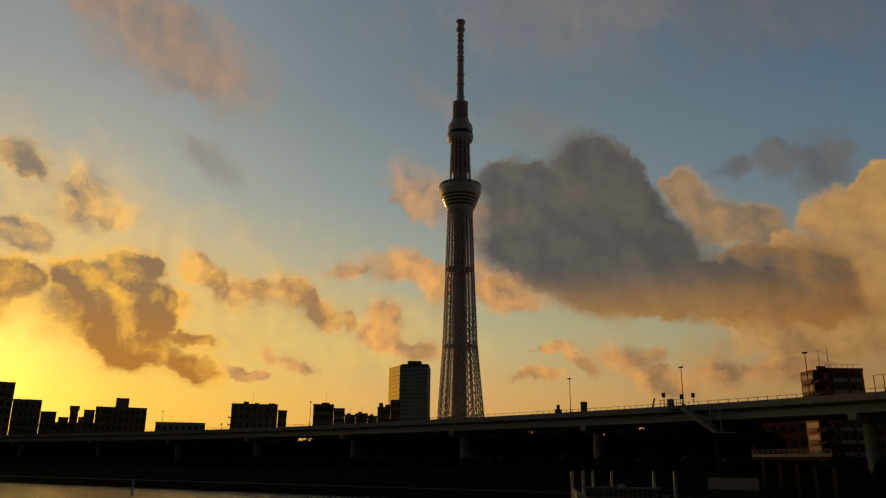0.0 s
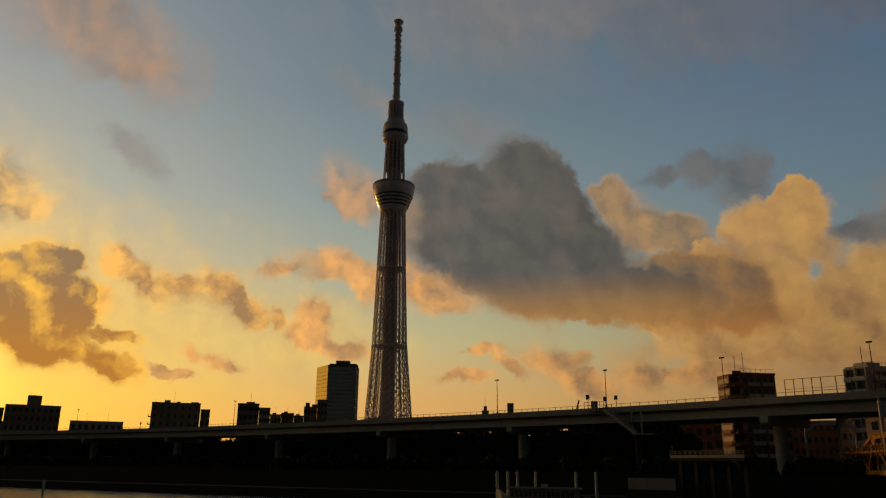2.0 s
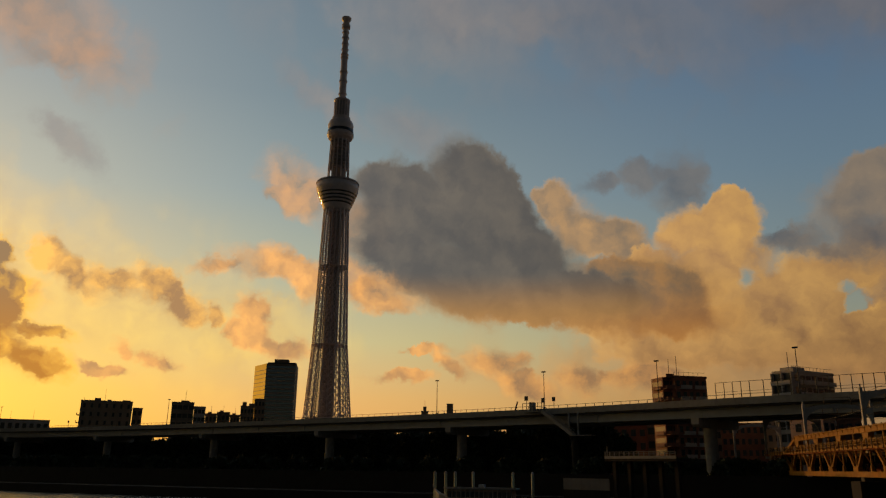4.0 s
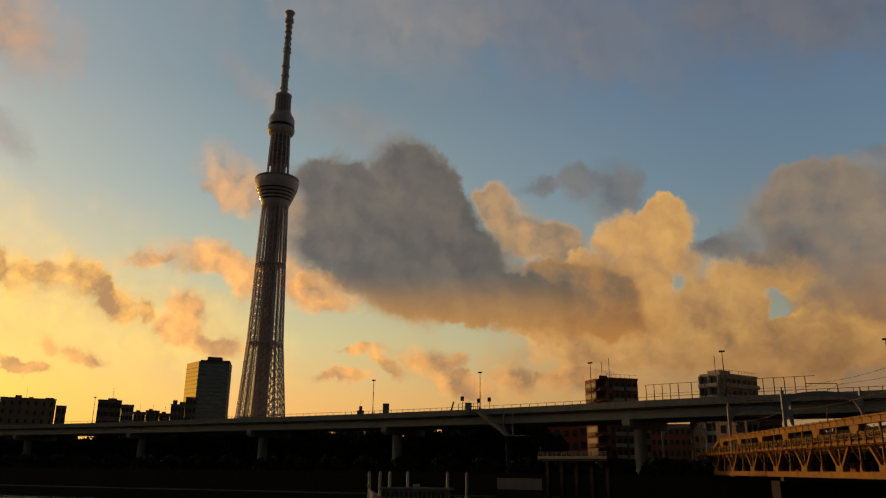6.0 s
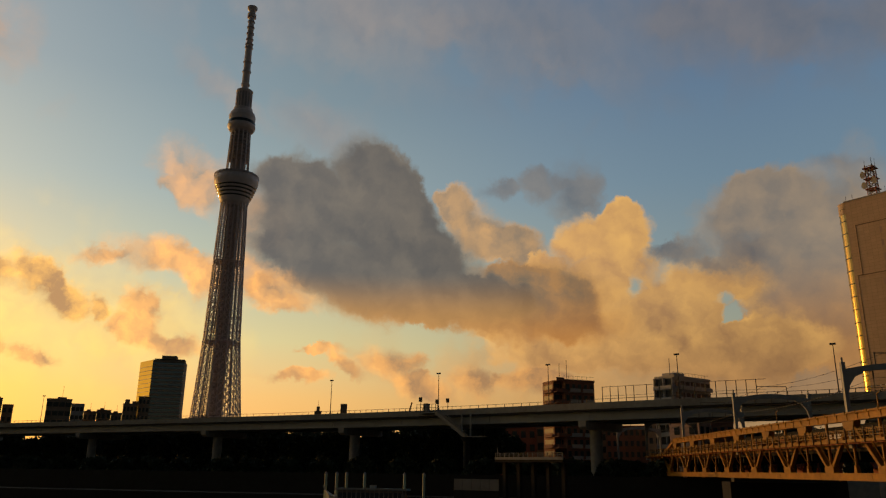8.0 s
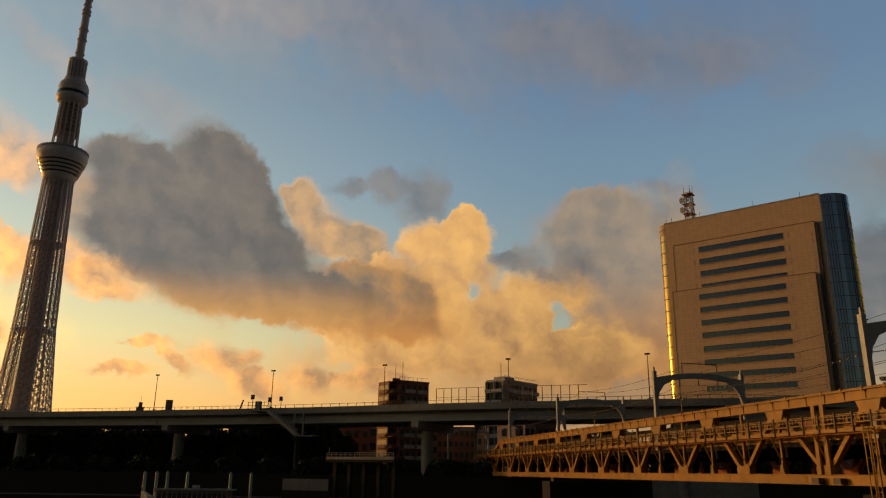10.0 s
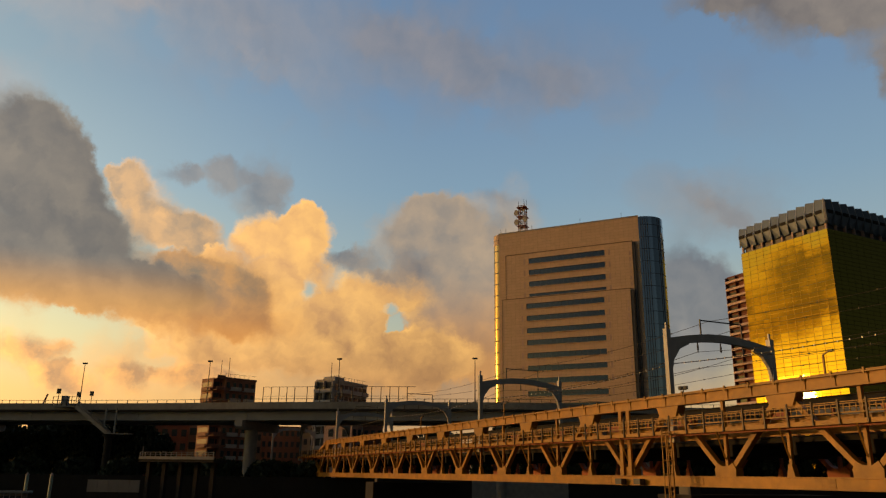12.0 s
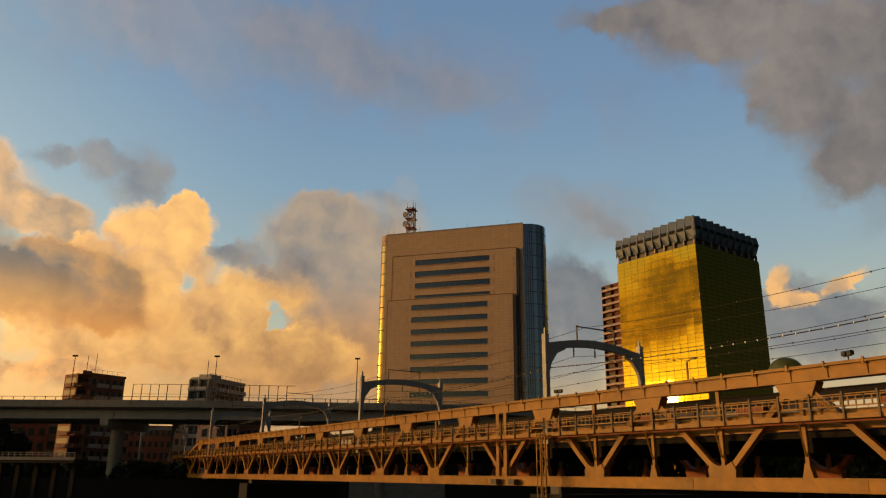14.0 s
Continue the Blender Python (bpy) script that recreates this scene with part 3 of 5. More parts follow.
    for z, r in ((510, 5.9), (530, 5.9), (545, 5.9), (568, 5.6), (573, 5.6), (581, 5.2), (590, 5.2), (600, 5.2), (609, 5.2)):
        part("antenna_collar", lathe(bmesh.new(), [(r - 1.3, z - 1.2), (r, z - 0.6), (r, z + 0.8), (r - 1.3, z + 1.4)], 16), STEEL_GREY, top)
    part("antenna_head", lathe(bmesh.new(), [(4.2, 615), (6.1, 616), (6.1, 621.5), (4.4, 622.5), (4.6, 626), (7.0, 630.6), (7.1, 632.6), (6.2, 633.4)], 20), STEEL_GREY, top)


lattice_tower()


# ---- elevated expressway ----
ROUTE = [(-520, 590), (-420, 525), (-239, 420), (-91, 324), (2.7, 236), (54.6, 178.4), (84.3, 136.5), (103, 114.5), (117.5, 98.5), (140, 86), (159, 66), (168, 38), (173, 4), (179, -40), (190, -100), (210, -170)]


def route_points(step=4.0):
    pts = [Vector(p) for p in ROUTE]
    out = []
    for i in range(1, len(pts) - 2):
        p0, p1, p2, p3 = pts[i - 1:i + 3]
        n = max(2, int((p2 - p1).length / step))
        for k in range(n):
            t = k / n
            out.append(0.5 * (2 * p1 + (p2 - p0) * t + (2 * p0 - 5 * p1 + 4 * p2 - p3) * t * t + (3 * p1 - p0 - 3 * p2 + p3) * t ** 3))
    out.append(pts[-2])
    return out


LINE = route_points()


def line_frame(i):
    """Place, direction and normal (away from the river) at a whole or fractional index of the route."""
    k = min(int(i), len(LINE) - 2)
    d = (LINE[min(k + 2, len(LINE) - 1)] - LINE[max(k - 1, 0)]).normalized() if i != k else (LINE[min(k + 1, len(LINE) - 1)] - LINE[max(k - 1, 0)]).normalized()
    return LINE[k].lerp(LINE[k + 1], i - k), d, Vector((-d.y, d.x))


def line_at(right_deg):
    """Fractional index of the route at a bearing."""
    angles = [math.degrees(math.atan2(p.x, p.y)) for p in LINE]
    for k in range(len(LINE) - 1):
        if angles[k] <= right_deg <= angles[k + 1]:
            return k + (right_deg - angles[k]) / (angles[k + 1] - angles[k])
    return 0


def sweep(bm, section, lo=0, hi=None):
    """Sweeps a closed section of (across, z) along the route."""
    rows = []
    for i in range(lo, len(LINE) if hi is None else hi):
        p, d, n = line_frame(i)
        rows.append([bm.verts.new((p.x + n.x * o, p.y + n.y * o, z)) for o, z in section])
    k = len(section)
    for a_, b_ in zip(rows, rows[1:]):
        for j in range(k):
            bm.faces.new((a_[j], a_[(j + 1) % k], b_[(j + 1) % k], b_[j]))
    bm.faces.new(rows[0][::-1])
    bm.faces.new(rows[-1])
    return bm


TOP = 21.0


def expressway():
    road = thing("expressway", Matrix.Identity(4), "grey elevated expressway on round concrete piers along the river", "expressway", kind="structure")
    part("parapet", sweep(bmesh.new(), [(0, TOP - 1.35), (0, TOP), (0.25, TOP), (0.25, TOP - 1.35)]), CONCRETE, road, "pale concrete parapet")
    part("parapet_behind", sweep(bmesh.new(), [(17.5, TOP - 1.3), (17.5, TOP), (17.75, TOP), (17.75, TOP - 1.3)]), CONCRETE, road)
    # the slab's underside shade is painted by its near-black concrete
    part("slab", sweep(bmesh.new(), [(0.02, TOP - 1.75), (0.02, TOP - 1.36), (17.7, TOP - 1.31), (17.7, TOP - 1.75)]), CONCRETE_SHADED, road)
    for o in (1.0, 6.2, 11.4, 16.4):
        part("girder", sweep(bmesh.new(), [(o, TOP - 3.5), (o, TOP - 1.76), (o + 0.5, TOP - 1.76), (o + 0.5, TOP - 3.5)]), DECK_PAINT, road, "grey painted steel girder")
        part("flange", sweep(bmesh.new(), [(o - 0.3, TOP - 3.6), (o - 0.3, TOP - 3.503), (o + 0.8, TOP - 3.503), (o + 0.8, TOP - 3.6)]), DECK_PAINT, road)
    part("rail", sweep(bmesh.new(), [(0.08, TOP + 0.62), (0.08, TOP + 0.70), (0.17, TOP + 0.70), (0.17, TOP + 0.62)]), STEEL_DARK, road)
    me = None
    for i in np.arange(30, len(LINE) - 1, 0.5):
        p, d, n = line_frame(i)
        if me is None:
            q = part("rail_post", box((-0.05, -0.05, 0), (0.05, 0.05, 0.66)), STEEL_DARK, road)
            me = q.data
        else:
            q = new("rail_post", me)
            q.parent = road
        q.location = (p.x + n.x * 0.13, p.y + n.y * 0.13, TOP)
    stiff = None
    for i in range(30, len(LINE) - 1, 6):
        p, d, n = line_frame(i)
        if stiff is None:
            q = part("stiffener", box((-0.04, -0.12, TOP - 3.5), (0.04, 0, TOP - 1.77)), DECK_PAINT, road)
            stiff = q.data
        else:
            q = new("stiffener", stiff)
            q.parent = road
        q.matrix_world = Matrix.Translation((p.x + n.x * 0.998, p.y + n.y * 0.998, 0)) @ Matrix.Rotation(math.atan2(d.y, d.x), 4, "Z")
    # piers
    for deg in (-28.97, -24.4, -19.44, -14.19, -7.39, 0.66, 10.31, 28.0, 47, 58):
        p, d, n = line_frame(line_at(deg))
        m = Matrix.Translation((p.x, p.y, 0)) @ Matrix.Rotation(math.atan2(d.y, d.x), 4, "Z")
        pier = part("pier", lathe(bmesh.new(), [(1.35, -1), (1.35, TOP - 5.4)], 24, (0, 5.6)), CONCRETE, road, "round pale concrete pier", smooth=False)
        pier.matrix_world = m
        bm = bmesh.new()
        plate(bm, [(-0.5, TOP - 3.65), (-0.5, TOP - 4.9), (0.3, TOP - 5.4), (16.2, TOP - 5.4), (17, TOP - 4.9), (17, TOP - 3.65)], 1.7, Matrix.Rotation(math.pi / 2, 4, "Z") @ Matrix.Translation((0, 0, 0)))
        cap = part("pier_cap", bm, CONCRETE, pier, "hammerhead concrete cap")
        bm = bmesh.new()
        for o in (1.2, 6.4, 11.6):
            prism(bm, (-0.5, o - 0.4, TOP - 3.66), (0.5, o + 0.4, TOP - 3.6))
        part("bearing_pad", bm, STEEL_DARK, pier)
    return road


expressway()


# ---- railway bridge ----
BRIDGE = Matrix.Translation((37.29, -13.33, 0)) @ Matrix.Rotation(radians(70.81), 4, "Z")   # x along the track away, y towards the near bank side
CH0, CH1, G0, G1, WALK = 6.48, 7.13, 12.34, 13.08, 10.3
TIP = 147.0                              # the far end of the top chord
NODES = [31.06 + 10.92 * k for k in range(-5, 13)]


def truss(parent, y, near):
    """One side of the bridge: chords, V-shaped webs, posts and gusset plates."""
    x0, x1 = NODES[0] - 5.5, 165.5
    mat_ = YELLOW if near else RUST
    # far side: red webs, and chords blackened to put their shade in colour
    cm = YELLOW if near else SHADE_BLACK
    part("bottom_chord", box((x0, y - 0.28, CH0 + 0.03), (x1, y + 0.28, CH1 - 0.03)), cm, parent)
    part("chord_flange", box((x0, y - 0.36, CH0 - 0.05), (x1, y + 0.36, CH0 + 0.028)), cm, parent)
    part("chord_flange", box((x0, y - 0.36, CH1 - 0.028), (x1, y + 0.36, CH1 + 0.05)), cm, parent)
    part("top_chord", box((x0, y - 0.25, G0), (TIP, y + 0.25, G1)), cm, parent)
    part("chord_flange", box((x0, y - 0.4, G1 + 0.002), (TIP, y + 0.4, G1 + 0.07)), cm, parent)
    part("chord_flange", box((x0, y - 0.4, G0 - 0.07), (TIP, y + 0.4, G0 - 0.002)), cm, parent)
    part("end_post", beam(bmesh.new(), (TIP - 0.1, y, G1 - 0.38), (TIP + 7.5, y, WALK + 0.1), 0.5, 0.7, (0, 1, 0)), cm, parent)
    part("end_post", beam(bmesh.new(), (x1 - 0.4, y, CH1 + 0.05), (x1 - 0.4, y, WALK + 0.6), 0.5, 0.5), cm, parent)
    part("end_chord", box((TIP + 7.0, y - 0.2, WALK - 0.2), (x1, y + 0.2, WALK + 0.4)), cm, parent)
    if near:
        marks = [x0 + 0.4 + 2.18 * k for k in range(int((TIP - x0) / 2.18))]
        pieces("stiffener", part("stiffener", box((0, y + 0.251, G0), (0.06, y + 0.31, G1)), cm, parent), [at(x, 0, 0) for x in marks], parent)
        pieces("pipe_clamp", part("pipe_clamp", box((-0.06, y + 0.401, G1 - 0.22), (0.06, y + 0.50, G1 + 0.16)), YELLOW_PALE, parent), [at(x + 0.1, 0, 0) for x in marks], parent)
        part("cable_pipe", box((x0, y + 0.42, G1 - 0.1), (TIP, y + 0.48, G1 - 0.02)), YELLOW_PALE, parent)
        joints = [x for x in NODES if x < x1]
        pieces("splice_plate", part("splice_plate", box((-0.5, y + 0.281, CH0 + 0.06), (0.5, y + 0.31, CH1 - 0.06)), cm, parent), [at(x + 2.7, 0, 0) for x in joints[:-1]], parent)
        bolt = bmesh.new()
        for k in range(14):
            for z in (CH0 + 0.14, CH0 + 0.35, CH1 - 0.14):
                prism(bolt, (-0.45 + 0.068 * k, y + 0.311, z - 0.018), (-0.42 + 0.068 * k, y + 0.325, z + 0.018))
        me = tagged(part("bolt_row", bolt, cm, parent), kind="stuff")
        for o in pieces("bolt_row", me, [at(x + 2.7, 0, 0) for x in joints[:8]], parent):
            o["kind"] = "stuff"
    for xb in [q for q in NODES if q < x1]:
        for s_ in (-1, 1):
            xt = xb + s_ * 5.46
            if xt > x1 - 2:
                continue
            zt = G0 - 0.1 if xt < TIP + 1 else WALK - 0.15
            part("diagonal", beam(bmesh.new(), (xb + s_ * 0.25, y, CH1 + 0.2), (xt - s_ * 0.3, y, zt), 0.34, 0.46, (0, 1, 0)), mat_, parent)
        part("post", beam(bmesh.new(), (xb, y, CH1), (xb, y, G0 if xb < TIP else WALK - 0.2), 0.24, 0.24), mat_, parent)
        bm = bmesh.new()
        plate(bm, [(-0.95, CH1 + 0.05), (0.95, CH1 + 0.05), (1.0, CH1 + 0.5), (0.72, CH1 + 0.95), (0.3, CH1 + 0.72), (-0.3, CH1 + 0.72), (-0.72, CH1 + 0.95), (-1.0, CH1 + 0.5)], 0.6, Matrix.Translation((xb, y, 0)))
        part("gusset_plate", bm, mat_, parent)
        xt = xb + 5.46
        if xt < TIP:
            part("post", beam(bmesh.new(), (xt, y, CH1), (xt, y, G0), 0.22, 0.22), mat_, parent)
            bm = bmesh.new()
            plate(bm, [(-0.9, G0 - 0.85), (-1.25, G0 - 0.1), (1.25, G0 - 0.1), (0.9, G0 - 0.85), (0.35, G0 - 1.0), (-0.35, G0 - 1.0)], 0.74, Matrix.Translation((xt, y, 0)))
            part("gusset_plate", bm, mat_, parent)
            bm = bmesh.new()
            plate(bm, [(-0.32, CH1 + 0.05), (0.32, CH1 + 0.05), (0.13, CH1 + 0.8), (-0.13, CH1 + 0.8)], 0.4, Matrix.Translation((xt, y, 0)))
            part("post_foot", bm, mat_, parent)


def rail_bridge():
    br = thing("railway_bridge", BRIDGE, "long yellow painted steel truss railway bridge over the river", "bridge")
    truss(br, 0.0, True)
    truss(br, -10.8, False)
    x0, x1 = NODES[0] - 5.5, 165.5
    # floor, with the shade under it painted in as black
    part("floor_deck", box((x0, -10.2, 9.3), (x1, -0.6, 9.6)), SHADE_BLACK, br)
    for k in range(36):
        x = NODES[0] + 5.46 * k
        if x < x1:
            part("cross_girder", box((x - 0.15, -10.4, 8.5), (x + 0.15, -0.4, 9.3)), SHADE_BLACK, br)
    for y in (-3.0, -7.6):
        for o in (-0.53, 0.53):
            part("rail", box((x0, y + o - 0.04, 9.62), (x1, y + o + 0.04, 9.8)), STEEL_DARK, br)
    # walkway hung on the side
    part("walkway_floor", box((x0, 0.40, WALK - 0.12), (x1, 1.3, WALK)), YELLOW, br)
    part("walkway_edge_beam", box((x0, 1.303, WALK - 0.22), (x1, 1.38, WALK + 0.05)), YELLOW, br)
    part("walkway_pipe", beam(bmesh.new(), (x0, 0.9, WALK - 0.26), (x1, 0.9, WALK - 0.26), 0.16), RUST, br)
    for z in (0.40, 0.72, 1.02):
        part("handrail", box((x0, 1.32, WALK + z - 0.022), (x1, 1.36, WALK + z + 0.022)), YELLOW_PALE, br)
    for z in (0.5, 1.0):
        part("inner_rail", box((x0, 0.50, WALK + z - 0.03), (x1, 0.56, WALK + z + 0.03)), YELLOW_PALE, br)
    mesh_post = None
    x = x0 + 0.5
    while x < x1:
        if mesh_post is None:
            q = part("handrail_post", box((-0.05, -0.05, -0.22), (0.05, 0.05, 1.15)), DARK_POST, br)
            mesh_post = q.data
        else:
            q = new("handrail_post", mesh_post)
            q.parent = br
        q.location = (x, 1.435, WALK)
        x += 1.82
    bm = bmesh.new()
    for j in range(int((TIP - x0) / 0.42)):
        prism(bm, (x0 + 0.42 * j, 0.50, WALK + 0.45), (x0 + 0.42 * j + 0.06, 0.55, WALK + 1.0))
    tagged(part("baluster", bm, YELLOW_PALE, br), kind="stuff")
    strut = part("knee_strut", beam(bmesh.new(), (-0.45, 1.25, WALK - 0.2), (0, 0.15, WALK - 2.0), 0.09), YELLOW_PALE, br)
    pieces("knee_strut", strut, [at(NODES[0] + 5.46 * k, 0, 0) for k in range(28) if NODES[0] + 5.46 * k < TIP], br)
    part("parapet_girder", box((x0, -0.75, 9.7), (x1 - 2, -0.5, 10.75)), YELLOW, br)
    # ladder tower and lamps
    ladder = part("access_ladder", beam(bmesh.new(), (45.75, 1.62, 1.2), (45.75, 1.62, 10.3), 0.09), YELLOW, br, "yellow caged access ladder")
    bm = beam(bmesh.new(), (46.3, 1.62, 1.2), (46.3, 1.62, 10.3), 0.09)
    for j in range(25):
        beam(bm, (45.75, 1.62, 1.4 + 0.36 * j), (46.3, 1.62, 1.4 + 0.36 * j), 0.04)
    tagged(part("ladder_rung", bm, YELLOW, ladder), kind="stuff")
    bm = bmesh.new()
    for dx, dy in ((-0.05, 0.35), (0.25, 0.62), (0.6, 0.35)):
        beam(bm, (45.75 + dx, 1.62 + dy, 3.4), (45.75 + dx, 1.62 + dy, 10.3), 0.05)
    for j in range(8):
        z = 3.5 + 0.95 * j
        for a_, b_ in (((0, 0), (-0.05, 0.35)), ((-0.05, 0.35), (0.25, 0.62)), ((0.25, 0.62), (0.6, 0.35)), ((0.6, 0.35), (0.55, 0))):
            beam(bm, (45.75 + a_[0], 1.62 + a_[1], z), (45.75 + b_[0], 1.62 + b_[1], z), 0.05)
    part("safety_cage", bm, YELLOW_PALE, ladder)
    # doubled post where two spans meet
    part("span_joint_post", box((NODES[7] - 0.85, 0.32, CH1 + 0.05), (NODES[7] - 0.45, 0.5, G0 - 0.08)), YELLOW, br)
    part("span_joint_post", box((NODES[7] + 0.2, 0.32, CH1 + 0.05), (NODES[7] + 0.6, 0.5, G0 - 0.08)), YELLOW, br)
    for xl in (53.4, 51.0):
        part("navigation_lamp", box((xl - 0.4, 0.4, CH0 + 0.02), (xl + 0.4, 0.9, CH0 + 0.45)), STEEL_DARK, br)
    # piers
    for xp in (115.6, 46.0):
        # pier shade comes from the near-black concrete colour
        p = part("bridge_pier", box((xp - 1.8, -13, -1), (xp + 1.8, 1.5, CH0 - 0.6)), CONCRETE_SHADED, br, "concrete river pier")
        part("bearing", box((xp - 0.6, -0.5, CH0 - 0.598), (xp + 0.6, 0.5, CH0 - 0.052)), STEEL_DARK, p)
    return br


rail_bridge()


def gantry():
    g = thing("catenary_gantry", Matrix.Identity(4), "grey steel arched catenary gantry over the railway tracks", "gantry", "gantries along the railway")
    W, Z0, Z1 = 10.8, 9.6, 18.3
    for y in (0, -W):
        bm = bmesh.new()
        prism(bm, (-0.22, y - 0.2, Z0), (0.22, y + 0.2, Z1))
        prism(bm, (-0.3, y - 0.28, Z0 - 0.003), (0.3, y + 0.28, Z0 + 0.5))
        for s_ in (1,):
            inward = -1 if y == 0 else 1
            plate(bm, [(0.2, Z1 - 3.4), (0.45, Z1 - 2.4), (1.1, Z1 - 1.5), (2.0, Z1 - 1.1), (2.0, Z1 - 0.75), (0.2, Z1 - 1.1)], 0.3,
                  Matrix.Translation((0, y, 0)) @ Matrix.Rotation(math.pi / 2 * inward, 4, "Z"))
        beam(bm, (0, y, Z1), (0, y, Z1 + 0.5), 0.16)
        part("mast", bm, GANTRY, g)
    bm = bmesh.new()
    rows = []
    for k in range(15):
        f = k / 14
        y, z = -0.2 - (W - 0.4) * f, Z1 - 1.0 + 0.62 * math.sin(math.pi * f)
        rows.append([bm.verts.new((dx, y, z + dz)) for dx, dz in ((-0.18, -0.31), (0.18, -0.31), (0.18, 0.31), (-0.18, 0.31))])
    for a_, b_ in zip(rows, rows[1:]):
        for j in range(4):
            bm.faces.new((a_[j], a_[(j + 1) % 4], b_[(j + 1) % 4], b_[j]))
    bm.faces.new(rows[0][::-1])
    bm.faces.new(rows[-1])
    part("arch_beam", bm, GANTRY, g)
    bm = bmesh.new()
    beam(bm, (0, -W * 0.32, Z1 + 1.0), (0, -W * 0.72, Z1 + 1.0), 0.09)
    beam(bm, (0, -W * 0.32, Z1 - 0.2), (0, -W * 0.32, Z1 + 1.1), 0.09)
    beam(bm, (0, -W * 0.72, Z1 - 0.2), (0, -W * 0.72, Z1 + 1.0), 0.09)
    part("feeder_frame", bm, STEEL_DARK, g)
    for f in (0.28, 0.5, 0.72):
        bm = bmesh.new()
        lathe(bm, [(0.03, Z1 - 1.5), (0.08, Z1 - 1.4), (0.05, Z1 - 1.3), (0.08, Z1 - 1.2), (0.03, Z1 - 0.7)], 8, (0, -W * f))
        part("insulator", bm, STEEL_DARK, g)
    return g


GANTRIES = [13.8, 47.3, 80.4, 113.4, 140.6, 169.0, 200.0]
first = gantry()
first.matrix_world = BRIDGE @ Matrix.Translation((GANTRIES[0], 0, 0))
for s_ in GANTRIES[1:]:
    copy_thing(first, BRIDGE @ Matrix.Translation((s_, 0, 0)))


def wires():
    runs = [(-3.0, 15.4, 0.3, 0.022), (-3.0, 16.7, 0.9, 0.022), (-7.6, 15.4, 0.3, 0.022), (-7.6, 16.7, 0.9, 0.022), (-4.4, 19.3, 0.6, 0.022),
            (-8.5, 19.3, 0.6, 0.022), (-0.5, 15.6, 0.5, 0.04)]
    for y, z, sag, w in runs:
        bm = bmesh.new()
        stops = [-20.5] + GANTRIES[:6]
        rows = []
        for a_, b_ in zip(stops, stops[1:]):
            for k in range(10):
                f = k / 10
                zz = z - sag * 4 * f * (1 - f)
                rows.append([bm.verts.new((a_ + (b_ - a_) * f, y + w * math.cos(q), zz + w * math.sin(q))) for q in (0.5, 2.6, 4.7)])
        for r0, r1 in zip(rows, rows[1:]):
            for j in range(3):
                bm.faces.new((r0[j], r0[(j + 1) % 3], r1[(j + 1) % 3], r1[j]))
        w_ob = part("overhead_wire", bm, STEEL_DARK)
        w_ob.matrix_world = BRIDGE
        tagged(w_ob, "thin dark overhead railway wire between the gantries", "wire", "overhead wires")
        bm = bmesh.new()
        gap_ = 0.85 if w > 0.03 else 4.6
        for a_, b_ in zip(stops, stops[1:]):
            for k in range(int((b_ - a_) / gap_)):
                f = k * gap_ / (b_ - a_)
                q = Vector((a_ + (b_ - a_) * f, y, z - sag * 4 * f * (1 - f)))
                prism(bm, q - Vector((0.03, 0.045, 0.055)), q + Vector((0.03, 0.045, 0.055)))
        tagged(part("wire_clamp", bm, INSULATOR if w > 0.03 else STEEL_DARK, w_ob), kind="stuff")


wires()


def floodlight(s_, z, turn):
    t = thing("floodlight", BRIDGE @ at(s_, 0.0, z) @ Matrix.Rotation(radians(turn), 4, "Z") @ Matrix.Scale(0.68, 4), "pair of small dark floodlights clamped on the bridge girder", "floodlight", "bridge floodlights")
    part("stem", beam(bmesh.new(), (0, 0, 0), (0, 0, 0.35), 0.08), STEEL_DARK, t)
    part("cross_bar", box((-0.45, -0.04, 0.352), (0.45, 0.04, 0.42)), STEEL_DARK, t)
    for x in (-0.3, 0.3):
        head = part("lamp_head", box((x - 0.2, -0.16, 0.424), (x + 0.2, 0.2, 0.78)), STEEL_DARK, t)
        part("lamp_glass", box((x - 0.16, -0.19, 0.46), (x + 0.16, -0.163, 0.74)), DARK_GLASS, head)


floodlight(45.9, G1 + 0.07, 20)
floodlight(22.6, G1 + 0.07, -20)


def girder_lamp(s_, h):
    t = thing("girder_lamp", BRIDGE @ at(s_, 0.3, G1 + 0.07), "slim yellow post with a small lamp on the bridge girder", "lamp", "girder lamps")
    part("post", beam(bmesh.new(), (0, 0, 0), (0, 0, h), 0.1), YELLOW, t)
    part("arm", beam(bmesh.new(), (0, 0, h), (-0.5, 0, h + 0.18), 0.07), YELLOW, t)
    part("lamp_head", box((-0.75, -0.08, h + 0.12), (-0.45, 0.08, h + 0.24)), STEEL_DARK, t)


for s_, h in ((33.0, 1.15), (74.0, 1.3), (98.0, 1.3)):
    girder_lamp(s_, h)


# ---- towers beside the bridge ----
def face_matrix(p, q):
    """x runs from p to q, y points into the building."""
    d = (q - p).normalized()
    return Matrix.Translation((p.x, p.y, 0)) @ Matrix.Rotation(math.atan2(d.y, d.x), 4, "Z")


